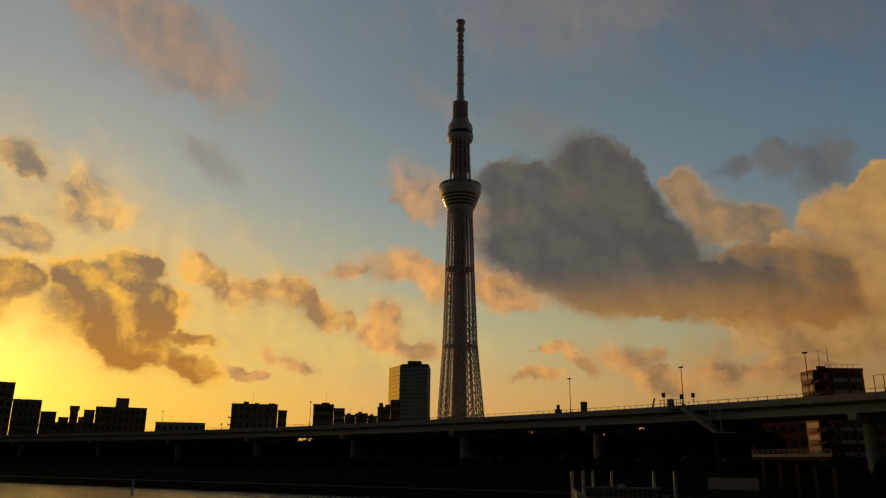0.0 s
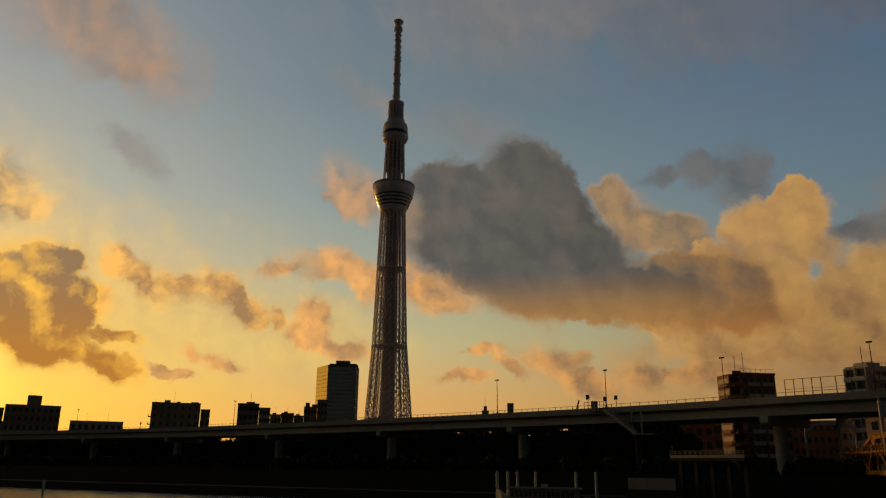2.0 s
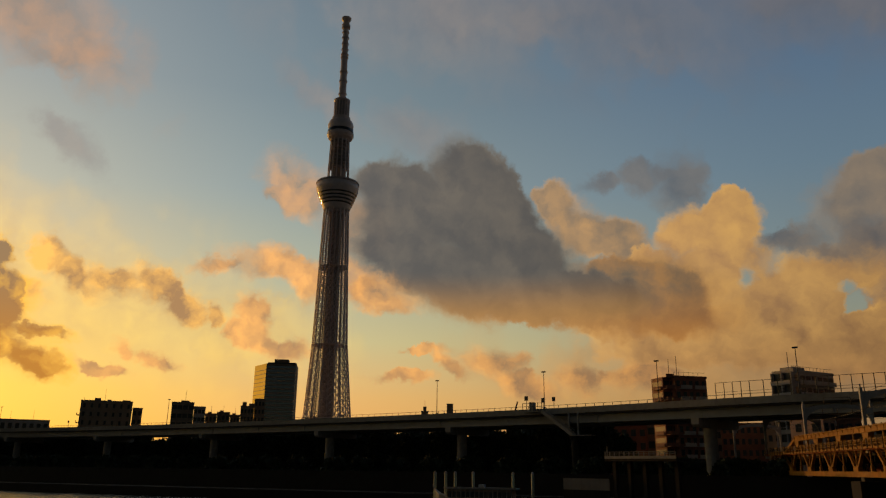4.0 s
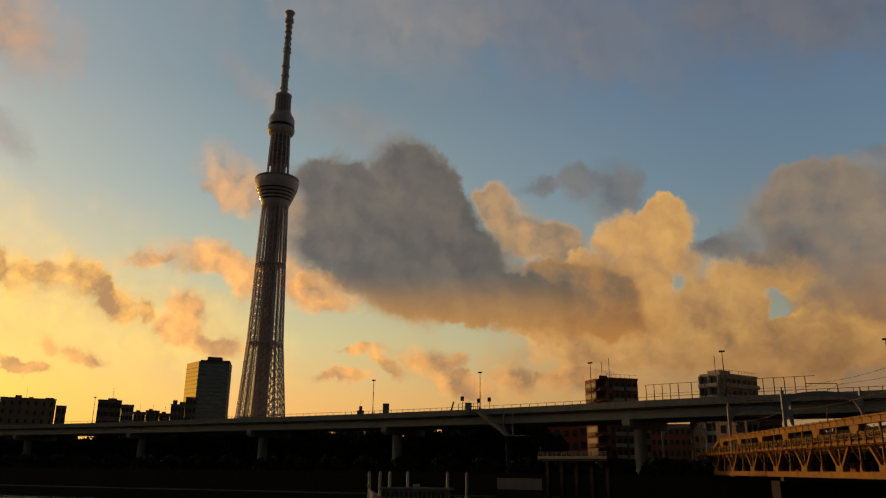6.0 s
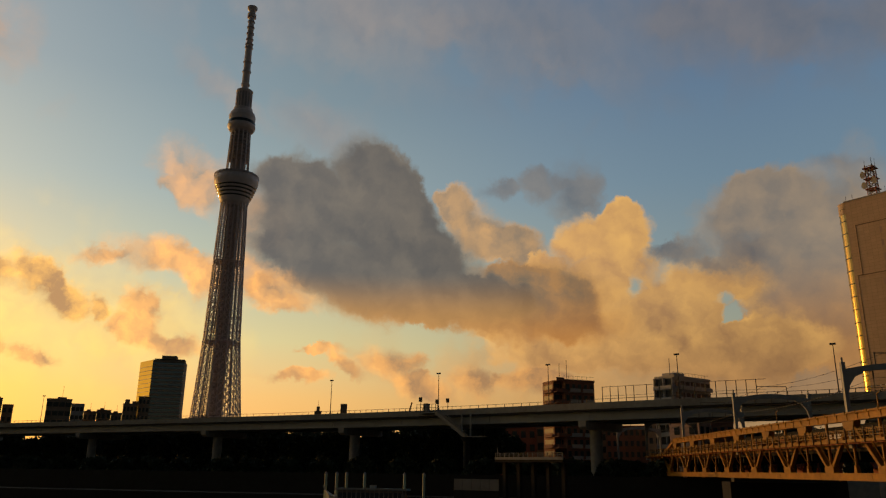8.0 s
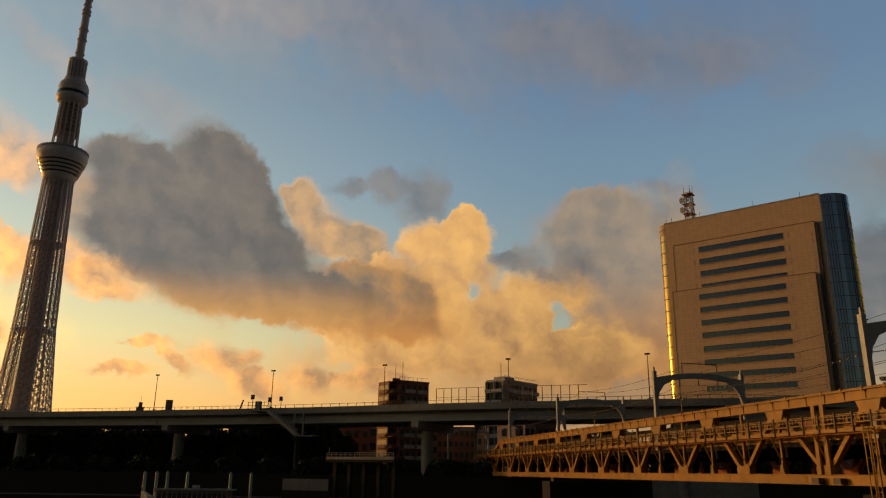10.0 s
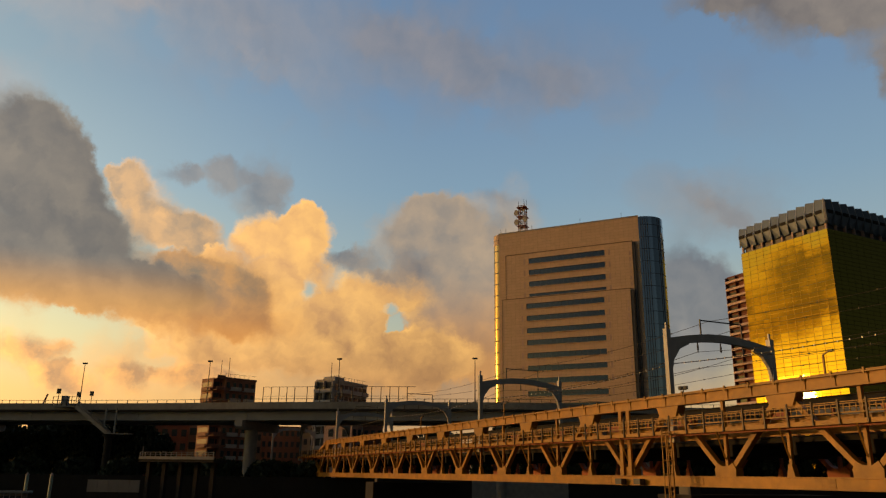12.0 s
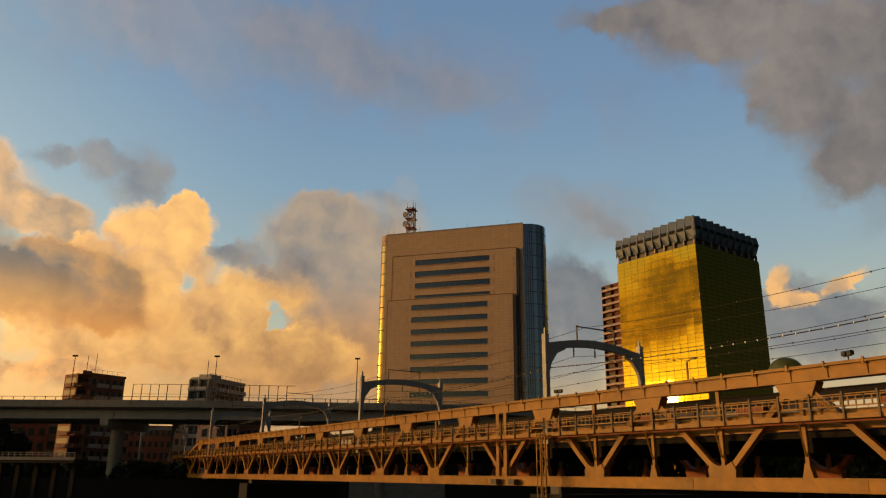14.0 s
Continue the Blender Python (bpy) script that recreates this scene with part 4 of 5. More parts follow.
def arc_wall(bm, cx, cy, r, a0, a1, z0, z1, n=10):
    """Curved upright wall, part of a cylinder."""
    rows = []
    for k in range(n + 1):
        a_ = radians(a0 + (a1 - a0) * k / n)
        rows.append((bm.verts.new((cx + r * math.cos(a_), cy + r * math.sin(a_), z0)), bm.verts.new((cx + r * math.cos(a_), cy + r * math.sin(a_), z1))))
    c0, c1 = bm.verts.new((cx, cy, z0)), bm.verts.new((cx, cy, z1))
    for (p0, p1), (q0, q1) in zip(rows, rows[1:]):
        bm.faces.new((p0, q0, q1, p1))
        bm.faces.new((p1, q1, c1))
        bm.faces.new((q0, p0, c0))
    return bm


def office_tower():
    p, q = bearing(46.40, 238.3), bearing(57.80, 224.1)
    L, H, gnd, depth, r = (q - p).length, height(237.7, 17.73), 4.0, 16.0, 6.0
    t = thing("office_tower", face_matrix(p, q), "tall beige office tower with ribbon windows and rounded glass corner", "office tower")
    part("body", box((2.6, 0.5, gnd), (L, depth, H - 0.4)), BEIGE_TILE, t)
    part("front_wall", box((2.6, 0.0, gnd), (L, 0.49, H)), BEIGE_TILE, t, "beige panelled front wall")
    part("roof_coping", box((2.5, -0.12, H + 0.003), (L, 0.6, H + 0.35)), CONCRETE, t)
    part("upper_panel", box((5.4, -0.9, gnd), (L - 2.1, -0.004, 75.1)), BEIGE_TILE, t)
    part("lower_panel", box((4.4, -1.7, gnd), (L - 3.2, -0.904, 60.4)), BEIGE_TILE, t)
    # dark strips painting the shadow along the right edge of each raised panel
    for x0, x1, z1, y in ((L - 2.08, L - 1.3, 74.8, -0.9), (L - 3.18, L - 2.2, 60.0, -1.7)):
        part("shadow_reveal", box((x0, y + 0.1, gnd), (x1, y + 0.8, z1)), STEEL_DARK, t)
    # brown strips draw the shadow gap at the top and left of each panel
    for x0, x1, z1, y in ((5.4, L - 2.1, 75.1, -0.9), (4.4, L - 3.2, 60.4, -1.7)):
        part("panel_coping", box((x0 - 0.15, y - 0.1, z1 + 0.003), (x1 + 0.15, y + 0.796, z1 + 0.22)), BROWN_SHADOW, t)
        part("panel_edge", box((x0 - 0.15, y - 0.06, gnd), (x0 - 0.003, y + 0.796, z1)), BROWN_SHADOW, t)
        for k in range(int((z1 - 14) / 1.9)):
            part("edge_vent", box((x1 - 1.0, y - 0.03, 12 + 1.9 * k), (x1 - 0.5, y - 0.003, 13.2 + 1.9 * k)), PINK_WALL, t)
    # ribbon windows
    rows = [(z, h, 13.2, 37.55, -0.9) for z, h in ((72.5, 1.7), (68.75, 1.7), (64.95, 1.7), (61.35, 0.9))]
    rows += [(z, 1.6, 12.5, 37.0, -1.7) for z in (57.75, 53.9, 50.0, 46.3, 42.3, 38.4, 34.65, 30.8, 27.0)]
    for z, h, x0, x1, y in rows:
        w = part("ribbon_window", box((x0, y - 0.01, z - h / 2), (x1, y + 0.02, z + h / 2)), OFFICE_GLASS, t, "dark ribbon window")
        part("sill", box((x0 - 0.1, y - 0.28, z - h / 2 - 0.18), (x1 + 0.1, y, z - h / 2 - 0.012)), BEIGE_TILE, w)
        part("lintel", box((x0 - 0.1, y - 0.28, z + h / 2 + 0.012), (x1 + 0.1, y, z + h / 2 + 0.16)), BEIGE_TILE, w)
        part("jamb", box((x0 - 0.1, y - 0.28, z - h / 2 - 0.01), (x0 - 0.002, y, z + h / 2 + 0.01)), BEIGE_TILE, w)
        bm = bmesh.new()
        for k in range(1, 13):
            x = x0 + (x1 - x0) * k / 13
            prism(bm, (x - 0.05, y - 0.05, z - h / 2), (x + 0.05, y - 0.012, z + h / 2))
        tagged(part("mullion", bm, STEEL_DARK, w), kind="stuff")
        for xv in (x0 - 1.5, x1 + 1.4):
            part("vent_window", box((xv - 0.3, y - 0.03, z - 0.9), (xv + 0.3, y - 0.004, z + 0.9)), PINK_WALL, t)
    # rounded corners
    part("glass_corner", arc_wall(bmesh.new(), L - 0.01, r, r, -90, 45, gnd, H - 0.1, 21), BLUE_GLASS, t, "rounded blue mirror glass corner")
    part("glass_flank", box((L - 1, r * 1.72, gnd), (L + r * 0.7, depth, H - 0.6)), BLUE_GLASS, t)
    bm = bmesh.new()
    for k in range(15):
        a_ = radians(-90 + 90 * k / 14)
        c, s_ = math.cos(a_), math.sin(a_)
        if k in (1, 2, 3, 4, 9, 10):
            beam(bm, (L + (r + 0.03) * c, r + (r + 0.03) * s_, gnd), (L + (r + 0.03) * c, r + (r + 0.03) * s_, H - 0.6), 0.14)
    part("corner_mullion", bm, STEEL_DARK, t)
    bm = bmesh.new()
    for k in range(20):
        z = 8 + 3.8 * k
        if z < H - 1:
            arc_wall(bm, L, r, r + 0.04, -90, 45, z, z + 0.12, 21)
    tagged(part("floor_band", bm, STEEL_DARK, t), kind="stuff")
    part("mirror_corner", arc_wall(bmesh.new(), 2.6, 2.6, 2.6, 180, 270, gnd, H - 3.5, 8), MIRROR_STEEL, t, "narrow polished metal corner")
    part("corner_head", arc_wall(bmesh.new(), 2.6, 2.6, 2.65, 180, 270, H - 3.49, H, 8), BEIGE_TILE, t)
    bm = bmesh.new()
    for k in range(21):
        arc_wall(bm, 2.6, 2.6, 2.66, 180, 270, 7 + 3.7 * k, 7.25 + 3.7 * k, 6)
    tagged(part("corner_band", bm, STEEL_DARK, t), kind="stuff")
    part("flank", box((0.3, 2.61, gnd), (2.59, depth, H - 0.5)), BEIGE_TILE, t)
    # roof mast with dishes
    mast = thing("roof_mast", t.matrix_world @ at(9.2, 5.0, H - 0.4) @ Matrix.Diagonal((0.85, 0.85, 1.3, 1)), "red and white lattice radio mast with dish antennas", "radio mast")
    for dx in (-1.4, 1.4):
        for dy in (-1.4, 1.4):
            part("leg", beam(bmesh.new(), (dx, dy, 0), (dx * 0.85, dy * 0.85, 8.8), 0.22), RUST, mast)
    bm = bmesh.new()
    for k in range(6):
        z, z1, w = 1.4 * k, 1.4 * (k + 1), 1.35
        for a_, b_ in (((-w, -w), (w, -w)), ((w, -w), (w, w)), ((w, w), (-w, w)), ((-w, w), (-w, -w))):
            beam(bm, (*a_, z), (*b_, z1), 0.12)
            beam(bm, (*b_, z), (*a_, z1), 0.12)
            beam(bm, (*a_, z1), (*b_, z1), 0.14)
    part("brace", bm, PALE_WALL, mast)
    for z in (2.9, 5.4, 7.9):
        part("platform", box((-1.9, -1.9, z), (1.9, 1.9, z + 0.15)), RUST, mast)
    for x, z in ((-1.9, 3.9), (-1.9, 6.4), (1.6, 4.6)):
        d = part("dish", lathe(bmesh.new(), [(0.2, -0.3), (0.8, 0.0), (0.85, 0.25)], 16), PALE_WALL, mast)
        d.matrix_basis = at(x, -1.9, z) @ Matrix.Rotation(radians(90), 4, "X")
    for x, y in ((-1.6, 0), (0.4, 0.6), (1.7, 0), (1.2, -1.4)):
        part("whip_aerial", beam(bmesh.new(), (x, y, 7.5), (x, y, 10.2), 0.09), STEEL_DARK, mast)
    for x in (3.2, 5.0, 14, 30, 43):
        aer = part("roof_aerial", beam(bmesh.new(), (0, 0, 0), (0, 0, 1.6), 0.08), STEEL_DARK)
        aer.matrix_world = t.matrix_world @ at(x, 0.3, H + 0.34)
        tagged(aer, "short dark aerial on the office roof edge", "aerial", "roof aerials")


office_tower()


def gold_tower():
    l, c, r = Vector((269.3, 125.8, 0)), Vector((259.7, 90.6, 0)), Vector((298.2, 78.2, 0))
    W, D, Z, gnd = (c - l).length, (r - c).length, 89.0, 4.0
    t = thing("gold_glass_tower", face_matrix(l, c), "gold mirror glass office tower with a folded grey metal crown", "office tower")
    part("body", box((0.15, 0.15, gnd), (W - 0.15, D, Z)), STEEL_DARK, t)
    cols, rows = 11, 27
    pw, ph = (W - 0.1) / cols, (Z - 9 - 0.1) / rows
    rnd = random.Random(5)
    spots = []
    for i in range(cols):
        for k in range(rows):
            spots.append(at(0.05 + pw * (i + 0.5), 0.1, 9 + ph * (k + 0.5)) @ pose(0, 0, 0, rnd.gauss(0, 0.10), 0, rnd.gauss(0, 0.10)))
    one = part("pane", box((-pw / 2 + 0.07, -0.05, -ph / 2 + 0.06), (pw / 2 - 0.07, 0.03, ph / 2 - 0.06)), GOLD_GLASS, t)
    pieces("pane", one, spots, t)
    part("lobby_glazing", box((0.1, 0.05, gnd), (W - 0.1, 0.149, 8.95)), GOLD_GLASS, t)
    bm = bmesh.new()
    pd = D / cols
    for i in range(cols):
        for k in range(rows):
            m = at(W - 0.1, pd * (i + 0.5), 9 + ph * (k + 0.5)) @ pose(0, 0, 0, 0, rnd.gauss(0, 0.1), rnd.gauss(0, 0.1))
            prism(bm, (-0.03, -pd / 2 + 0.07, -ph / 2 + 0.06), (0.05, pd / 2 - 0.07, ph / 2 - 0.06), m)
    tagged(part("side_pane", bm, GOLD_GLASS, t), kind="stuff")
    for x in np.arange(0, W + 0.1, pw * 1.0):
        part("mullion", box((x - 0.05, 0.02, gnd), (x + 0.05, 0.08, Z)), DARK_BRONZE, t)
    bm = bmesh.new()
    for k in range(rows):
        prism(bm, (0.0, 0.012, 9 + ph * (k + 0.5) - 0.05), (W, 0.046, 9 + ph * (k + 0.5) + 0.05))
        prism(bm, (W - 0.046, 0, 9 + ph * (k + 0.5) - 0.05), (W - 0.012, D, 9 + ph * (k + 0.5) + 0.05))
    tagged(part("transom", bm, DARK_BRONZE, t), kind="stuff")
    # open belt under the crown
    part("belt", box((1.2, 1.2, Z), (W - 1.2, D - 1, Z + 2.4)), STEEL_DARK, t)
    for k in range(9):
        x = 0.7 + (W - 1.4) * k / 8
        part("belt_column", box((x - 0.3, 0.3, Z), (x + 0.3, 1.1, Z + 2.4)), PINK_WALL, t)
        part("belt_column", box((W - 1.1, 0.7 + (D - 1.4) * k / 8 - 0.3, Z), (W - 0.3, 0.7 + (D - 1.4) * k / 8 + 0.3, Z + 2.4)), PINK_WALL, t)
    # crown of folded panels, stepping up to the corner
    part("crown_core", box((1.0, 1.0, Z + 2.402), (W - 1.0, D - 1.0, Z + 8.6)), STEEL_DARK, t)
    n = 10
    for side in (0, 1):
        run = (W if side == 0 else D) / n
        for k in range(n):
            step = k if side == 0 else n - 1 - k
            zt = Z + 9.1 + 0.14 * step
            za, zb = (zt + 0.75, zt) if side == 0 else (zt, zt + 0.75)
            m = at(run * k, 0.4, 0) if side == 0 else at(W - 0.4, run * k, 0) @ Matrix.Rotation(math.pi / 2, 4, "Z")
            lo, hi = (0.03, run - 0.03)
            # upper sheet, leaning in a little, with a raised seam along one edge
            bm = bmesh.new()
            v = [Vector(c_) for c_ in ((lo, -1.0, Z + 6.0), (hi, -1.15, Z + 6.0), (hi, -0.35, zb), (lo, -0.2, za),
                                       (lo, 2.6, Z + 6.0), (hi, 2.6, Z + 6.0), (hi, 2.6, zb), (lo, 2.6, za))]
            b8 = [bm.verts.new(m @ q) for q in v]
            for f in ((0, 1, 2, 3), (7, 6, 5, 4), (0, 4, 5, 1), (1, 5, 6, 2), (2, 6, 7, 3), (3, 7, 4, 0)):
                bm.faces.new([b8[i] for i in f])
            panel = part("crown_panel", bm, CROWN, t)
            part("panel_seam", beam(bmesh.new(), m @ Vector((hi, -1.2, Z + 6.0)), m @ Vector((hi, -0.4, zb)), 0.16), CROWN_EDGE, panel)
            # folded beak under the sheet: one facet faces along the wall, the other outwards
            bm = bmesh.new()
            edge_, back = (hi, lo) if side == 0 else (lo, hi)
            p_ = [bm.verts.new(m @ Vector(c_)) for c_ in ((back, -1.0, Z + 5.9), (edge_, -1.1, Z + 5.9), (edge_, -0.7, Z + 1.9), (back, 0.7, Z + 1.9), (back, 1.9, Z + 5.9), (edge_, 1.9, Z + 5.9), (edge_, 1.9, Z + 1.9), (back, 1.9, Z + 1.9))]
            for f in ((0, 1, 2), (0, 2, 3), (7, 6, 5, 4), (0, 4, 5, 1), (1, 5, 6, 2), (2, 6, 7, 3), (3, 7, 4, 0)):
                bm.faces.new([p_[i] for i in f])
            bmesh.ops.recalc_face_normals(bm, faces=bm.faces)
            part("crown_fold", bm, CROWN, t)
            # solid black box: the dark of a deep slot is put into its colour
            bm = prism(bmesh.new(), (run * 0.15, -1.32, Z + 5.5), (run * 0.8, 0.4, Z + 6.6), m)
            part("crown_slot", bm, SHADE_BLACK, panel)
    part("corner_fin", beam(bmesh.new(), (W + 0.6, -0.6, Z + 2.5), (W + 0.1, -0.1, Z + 10.4), 0.55), PALE_WALL, t)
    part("corner_fin", beam(bmesh.new(), (-0.2, 0.2, Z + 2.5), (0.1, 0.5, Z + 9.2), 0.5), PALE_WALL, t)


CROWN_EDGE = material("pale_zinc_seam", (0.42, 0.44, 0.47), 0.4, 0.3, 0.8, 0.2)
CROWN = material("grey_zinc_sheet", (0.125, 0.165, 0.215), 0.55, 0.1, 0.8, 0.2)
gold_tower()


# ---- city buildings ----
def building(name, label, a0, a1, d, top, depth=16.0, floors=8, cols=8, wall=DIM_WALL, turn=0.0, balconies=False, group="skyline buildings", win=0.55, gnd=4.0, extras=(), glassmat=None, sidewin=True):
    """Block whose front spans the bearings a0 to a1 at the distance d, with its roofline top degrees up."""
    p, q = bearing(a0, d + turn), bearing(a1, d - turn)
    L, H = (q - p).length, height(d, top)
    t = thing(name, face_matrix(p, q), label, "building", group)
    part("wall", box((0, 0, gnd), (L, depth, H)), wall, t)
    part("parapet", box((-0.15, -0.15, H + 0.004), (L + 0.15, depth + 0.15, H + 0.6)), wall, t)
    fh = (H - gnd) / floors
    cw = L / cols
    ww, wh = cw * win, fh * 0.5
    spots = [at(cw * (i + 0.5), -0.02, gnd + fh * (k + 0.5)) for k in range(floors) for i in range(cols)]
    pieces("window", part("window", box((-ww / 2, -0.04, -wh / 2), (ww / 2, 0.015, wh / 2)), glassmat or DARK_GLASS, t), spots[:300], t)
    if sidewin:
        n = max(2, int(depth / 4))
        for x in (-0.02, L + 0.02):
            spots = [at(x, depth * (i + 0.5) / n, gnd + fh * (k + 0.5)) for k in range(floors) for i in range(n)]
            pieces("side_window", part("side_window", box((-0.03, -0.7, -wh / 2), (0.03, 0.7, wh / 2)), glassmat or DARK_GLASS, t), spots, t)
    if balconies:
        bal = part("balcony", prism(box((0, -1.3, -0.12), (L * 0.9, -0.05, 0.06)), (0, -1.3, 0.06), (L * 0.9, -1.2, 1.05)), wall, t)
        pieces("balcony", bal, [at(L * 0.05, 0, gnd + fh * k) for k in range(1, floors)], t)
    for kind, x, y, w, dd, h in extras:
        base = H + 0.6
        if kind == "box":
            part("penthouse", box((L * x, depth * y, base + 0.004), (L * x + w, depth * y + dd, base + h)), wall, t)
        elif kind == "aerial":
            part("roof_aerial", beam(bmesh.new(), (L * x, depth * y, base), (L * x, depth * y, base + h), 0.12), STEEL_DARK, t)
        elif kind == "rail":
            bm = beam(bmesh.new(), (0, 0.3, base + 1.0), (L, 0.3, base + 1.0), 0.07)
            for k in range(int(L / 1.5)):
                beam(bm, (1.5 * k, 0.3, base), (1.5 * k, 0.3, base + 1.0), 0.06)
            part("roof_rail", bm, STEEL_DARK, t)
    return t


S = "dim brown-grey concrete building silhouetted against the bright sky"
building("apartment_block", S, -33.5, -29.3, 560, 4.95, 20, 10, 10, balconies=2, extras=[("rail", 0, 0, 0, 0, 0)])
building("apartment_block", "stepped dim apartment block beside the taller block", -29.28, -27.6, 566, 3.9, 18, 7, 5, extras=[("rail", 0, 0, 0, 0, 0)], balconies=2)
building("apartment_block", "low dim block at the end of the stepped row", -27.58, -26.66, 570, 3.18, 16, 6, 3)
building("low_house", S, -26.5, -25.9, 575, 2.85, 10, 4, 3)
building("water_tower", "slim dark rooftop tank tower against the yellow sky", -25.85, -25.35, 578, 3.35, 5, 5, 1, extras=[("box", -0.1, -0.1, 6.2, 6, 2.6)])
building("low_house", "low dim row of houses along the far bank", -26.72, -24.2, 590, 2.52, 10, 4, 9)
building("low_house", S, -25.3, -24.9, 582, 2.9, 10, 4, 2)
building("apartment_block", S, -25.0, -24.35, 560, 3.38, 14, 6, 2, wall=PALE_WALL)
building("apartment_block", "wide dim block with a square penthouse and roof aerials", -24.3, -21.05, 545, 3.62, 18, 7, 9, balconies=2,
         extras=[("box", 0.37, 0.1, 8.0, 8, 6.0), ("aerial", 0.42, 0.2, 0, 0, 8), ("aerial", 0.5, 0.2, 0, 0, 6.5), ("aerial", 0.1, 0.2, 0, 0, 1.5)])
building("long_hall", "low pale hall roof behind the expressway", -20.4, -17.1, 560, 2.72, 25, 4, 8, wall=PALE_WALL, extras=[("aerial", 0.3, 0.2, 0, 0, 5), ("aerial", 0.7, 0.2, 0, 0, 6)])
flats = building("apartment_block", "grey-brown apartment block with small square windows and side balconies", -15.4, -12.15, 440, 4.12, 16, 8, 7, win=0.3,
         extras=[("box", 0.25, 0.2, 3, 4, 1.4), ("box", 0.5, 0.2, 2, 4, 0.8), ("aerial", 0.45, 0.2, 0, 0, 6), ("aerial", 0.05, 0.2, 0, 0, 1.5), ("box", 0.8, 0.1, 4, 4, 0.6)])
ledge = part("side_balcony", prism(box((-1.5, 1, 0), (-0.05, 9, 0.2)), (-1.5, 1, 0.2), (-1.35, 9, 1.1)), DIM_WALL, flats)
pieces("side_balcony", ledge, [at(0, 0, 4 + 3.95 * k) for k in range(2, 8)], flats)
building("apartment_block", "plain annex beside the grey-brown apartment block", -12.1, -11.48, 444, 3.72, 14, 7, 2)
building("office_block", "dark office block with bands of windows", -9.59, -8.1, 400, 4.22, 16, 8, 4, win=0.85, extras=[("aerial", 0.6, 0.2, 0, 0, 6), ("box", 0.4, 0.2, 4, 4, 1.0)])
building("office_block", "pale stepped office wing beside the dark block", -8.08, -7.3, 402, 3.95, 16, 8, 3, wall=PALE_WALL, win=0.8)
for k, (a0, a1, el) in enumerate(((-7.28, -6.5, 3.5), (-6.48, -5.6, 3.62), (-5.58, -4.9, 3.45))):
    building("terrace_house", "small dark house in a row behind the expressway", a0, a1, 420, el, 12, 6, 3, extras=[("aerial", 0.5, 0.3, 0, 0, 4), ("box", 0.2, 0.2, 2, 2, 0.9)])
building("office_block", "dark cube building in front of the glass high-rise", -4.88, -3.95, 410, 4.1, 16, 8, 4, extras=[("box", 0.1, 0.2, 2.2, 3, 2.2), ("box", 0.6, 0.2, 3, 3, 1.4)])
building("office_block", "dark block in front of the glass high-rise", -3.93, -3.2, 412, 4.62, 16, 9, 3)


def high_rise():
    p, c, q = bearing(-4.11, 672), bearing(-3.30, 650), bearing(-1.18, 647)
    t = thing("glass_high_rise", face_matrix(c, q), "grey high-rise with banded windows and a golden glass side", "high-rise")
    L, H = (q - c).length, height(655, 7.2)
    D = (p - c).length
    part("body", box((0.2, 0.2, 4), (L - 0.3, D, H)), DIM_WALL, t)
    for k in range(24):
        z = 8 + (H - 10) * k / 24
        part("spandrel", box((0.1, -0.2, z), (L, 0.19, z + 1.9)), TOWER_WALL, t)
        part("window_band", box((0.1, 0.0, z + 1.91), (L, 0.18, z + (H - 10) / 24 - 0.01)), OFFICE_GLASS, t)
    m = t.matrix_world.inverted() @ face_matrix(p, c)
    bm = prism(bmesh.new(), (0, 0, 4), (D, 0.5, H), m)
    part("golden_side", bm, BRONZE_SIDE, t, "golden reflecting glass side")
    bm = bmesh.new()
    for k in range(24):
        z = 8 + (H - 10) * k / 24
        prism(bm, (0, -0.15, z), (D, -0.004, z + 0.5), m)
    tagged(part("side_band", bm, STEEL_DARK, t), kind="stuff")
    part("roof_frame", box((L * 0.05, 0.3, H + 0.004), (L, 12, H + 1.0)), STEEL_DARK, t)
    part("roof_house", box((L * 0.25, 3, H + 1.004), (L * 0.72, 12, H + 4.0)), DIM_WALL, t)


high_rise()
building("monument", "small dark spired tower above the expressway rail", 8.25, 8.75, 420, 4.0, 4, 5, 1, extras=[("box", 0.25, 0.2, 1.8, 2, 2.4), ("aerial", 0.5, 0.4, 0, 0, 6)])
building("stack_house", "dim rooftop block with a square stack", 9.9, 11.0, 430, 3.85, 8, 6, 4, extras=[("box", 0.2, 0.2, 3.6, 4, 5.4)])
building("long_hall", "pale low hall seen below the expressway deck", 6.0, 11.5, 330, 2.2, 20, 4, 12, wall=PALE_WALL, win=0.85)


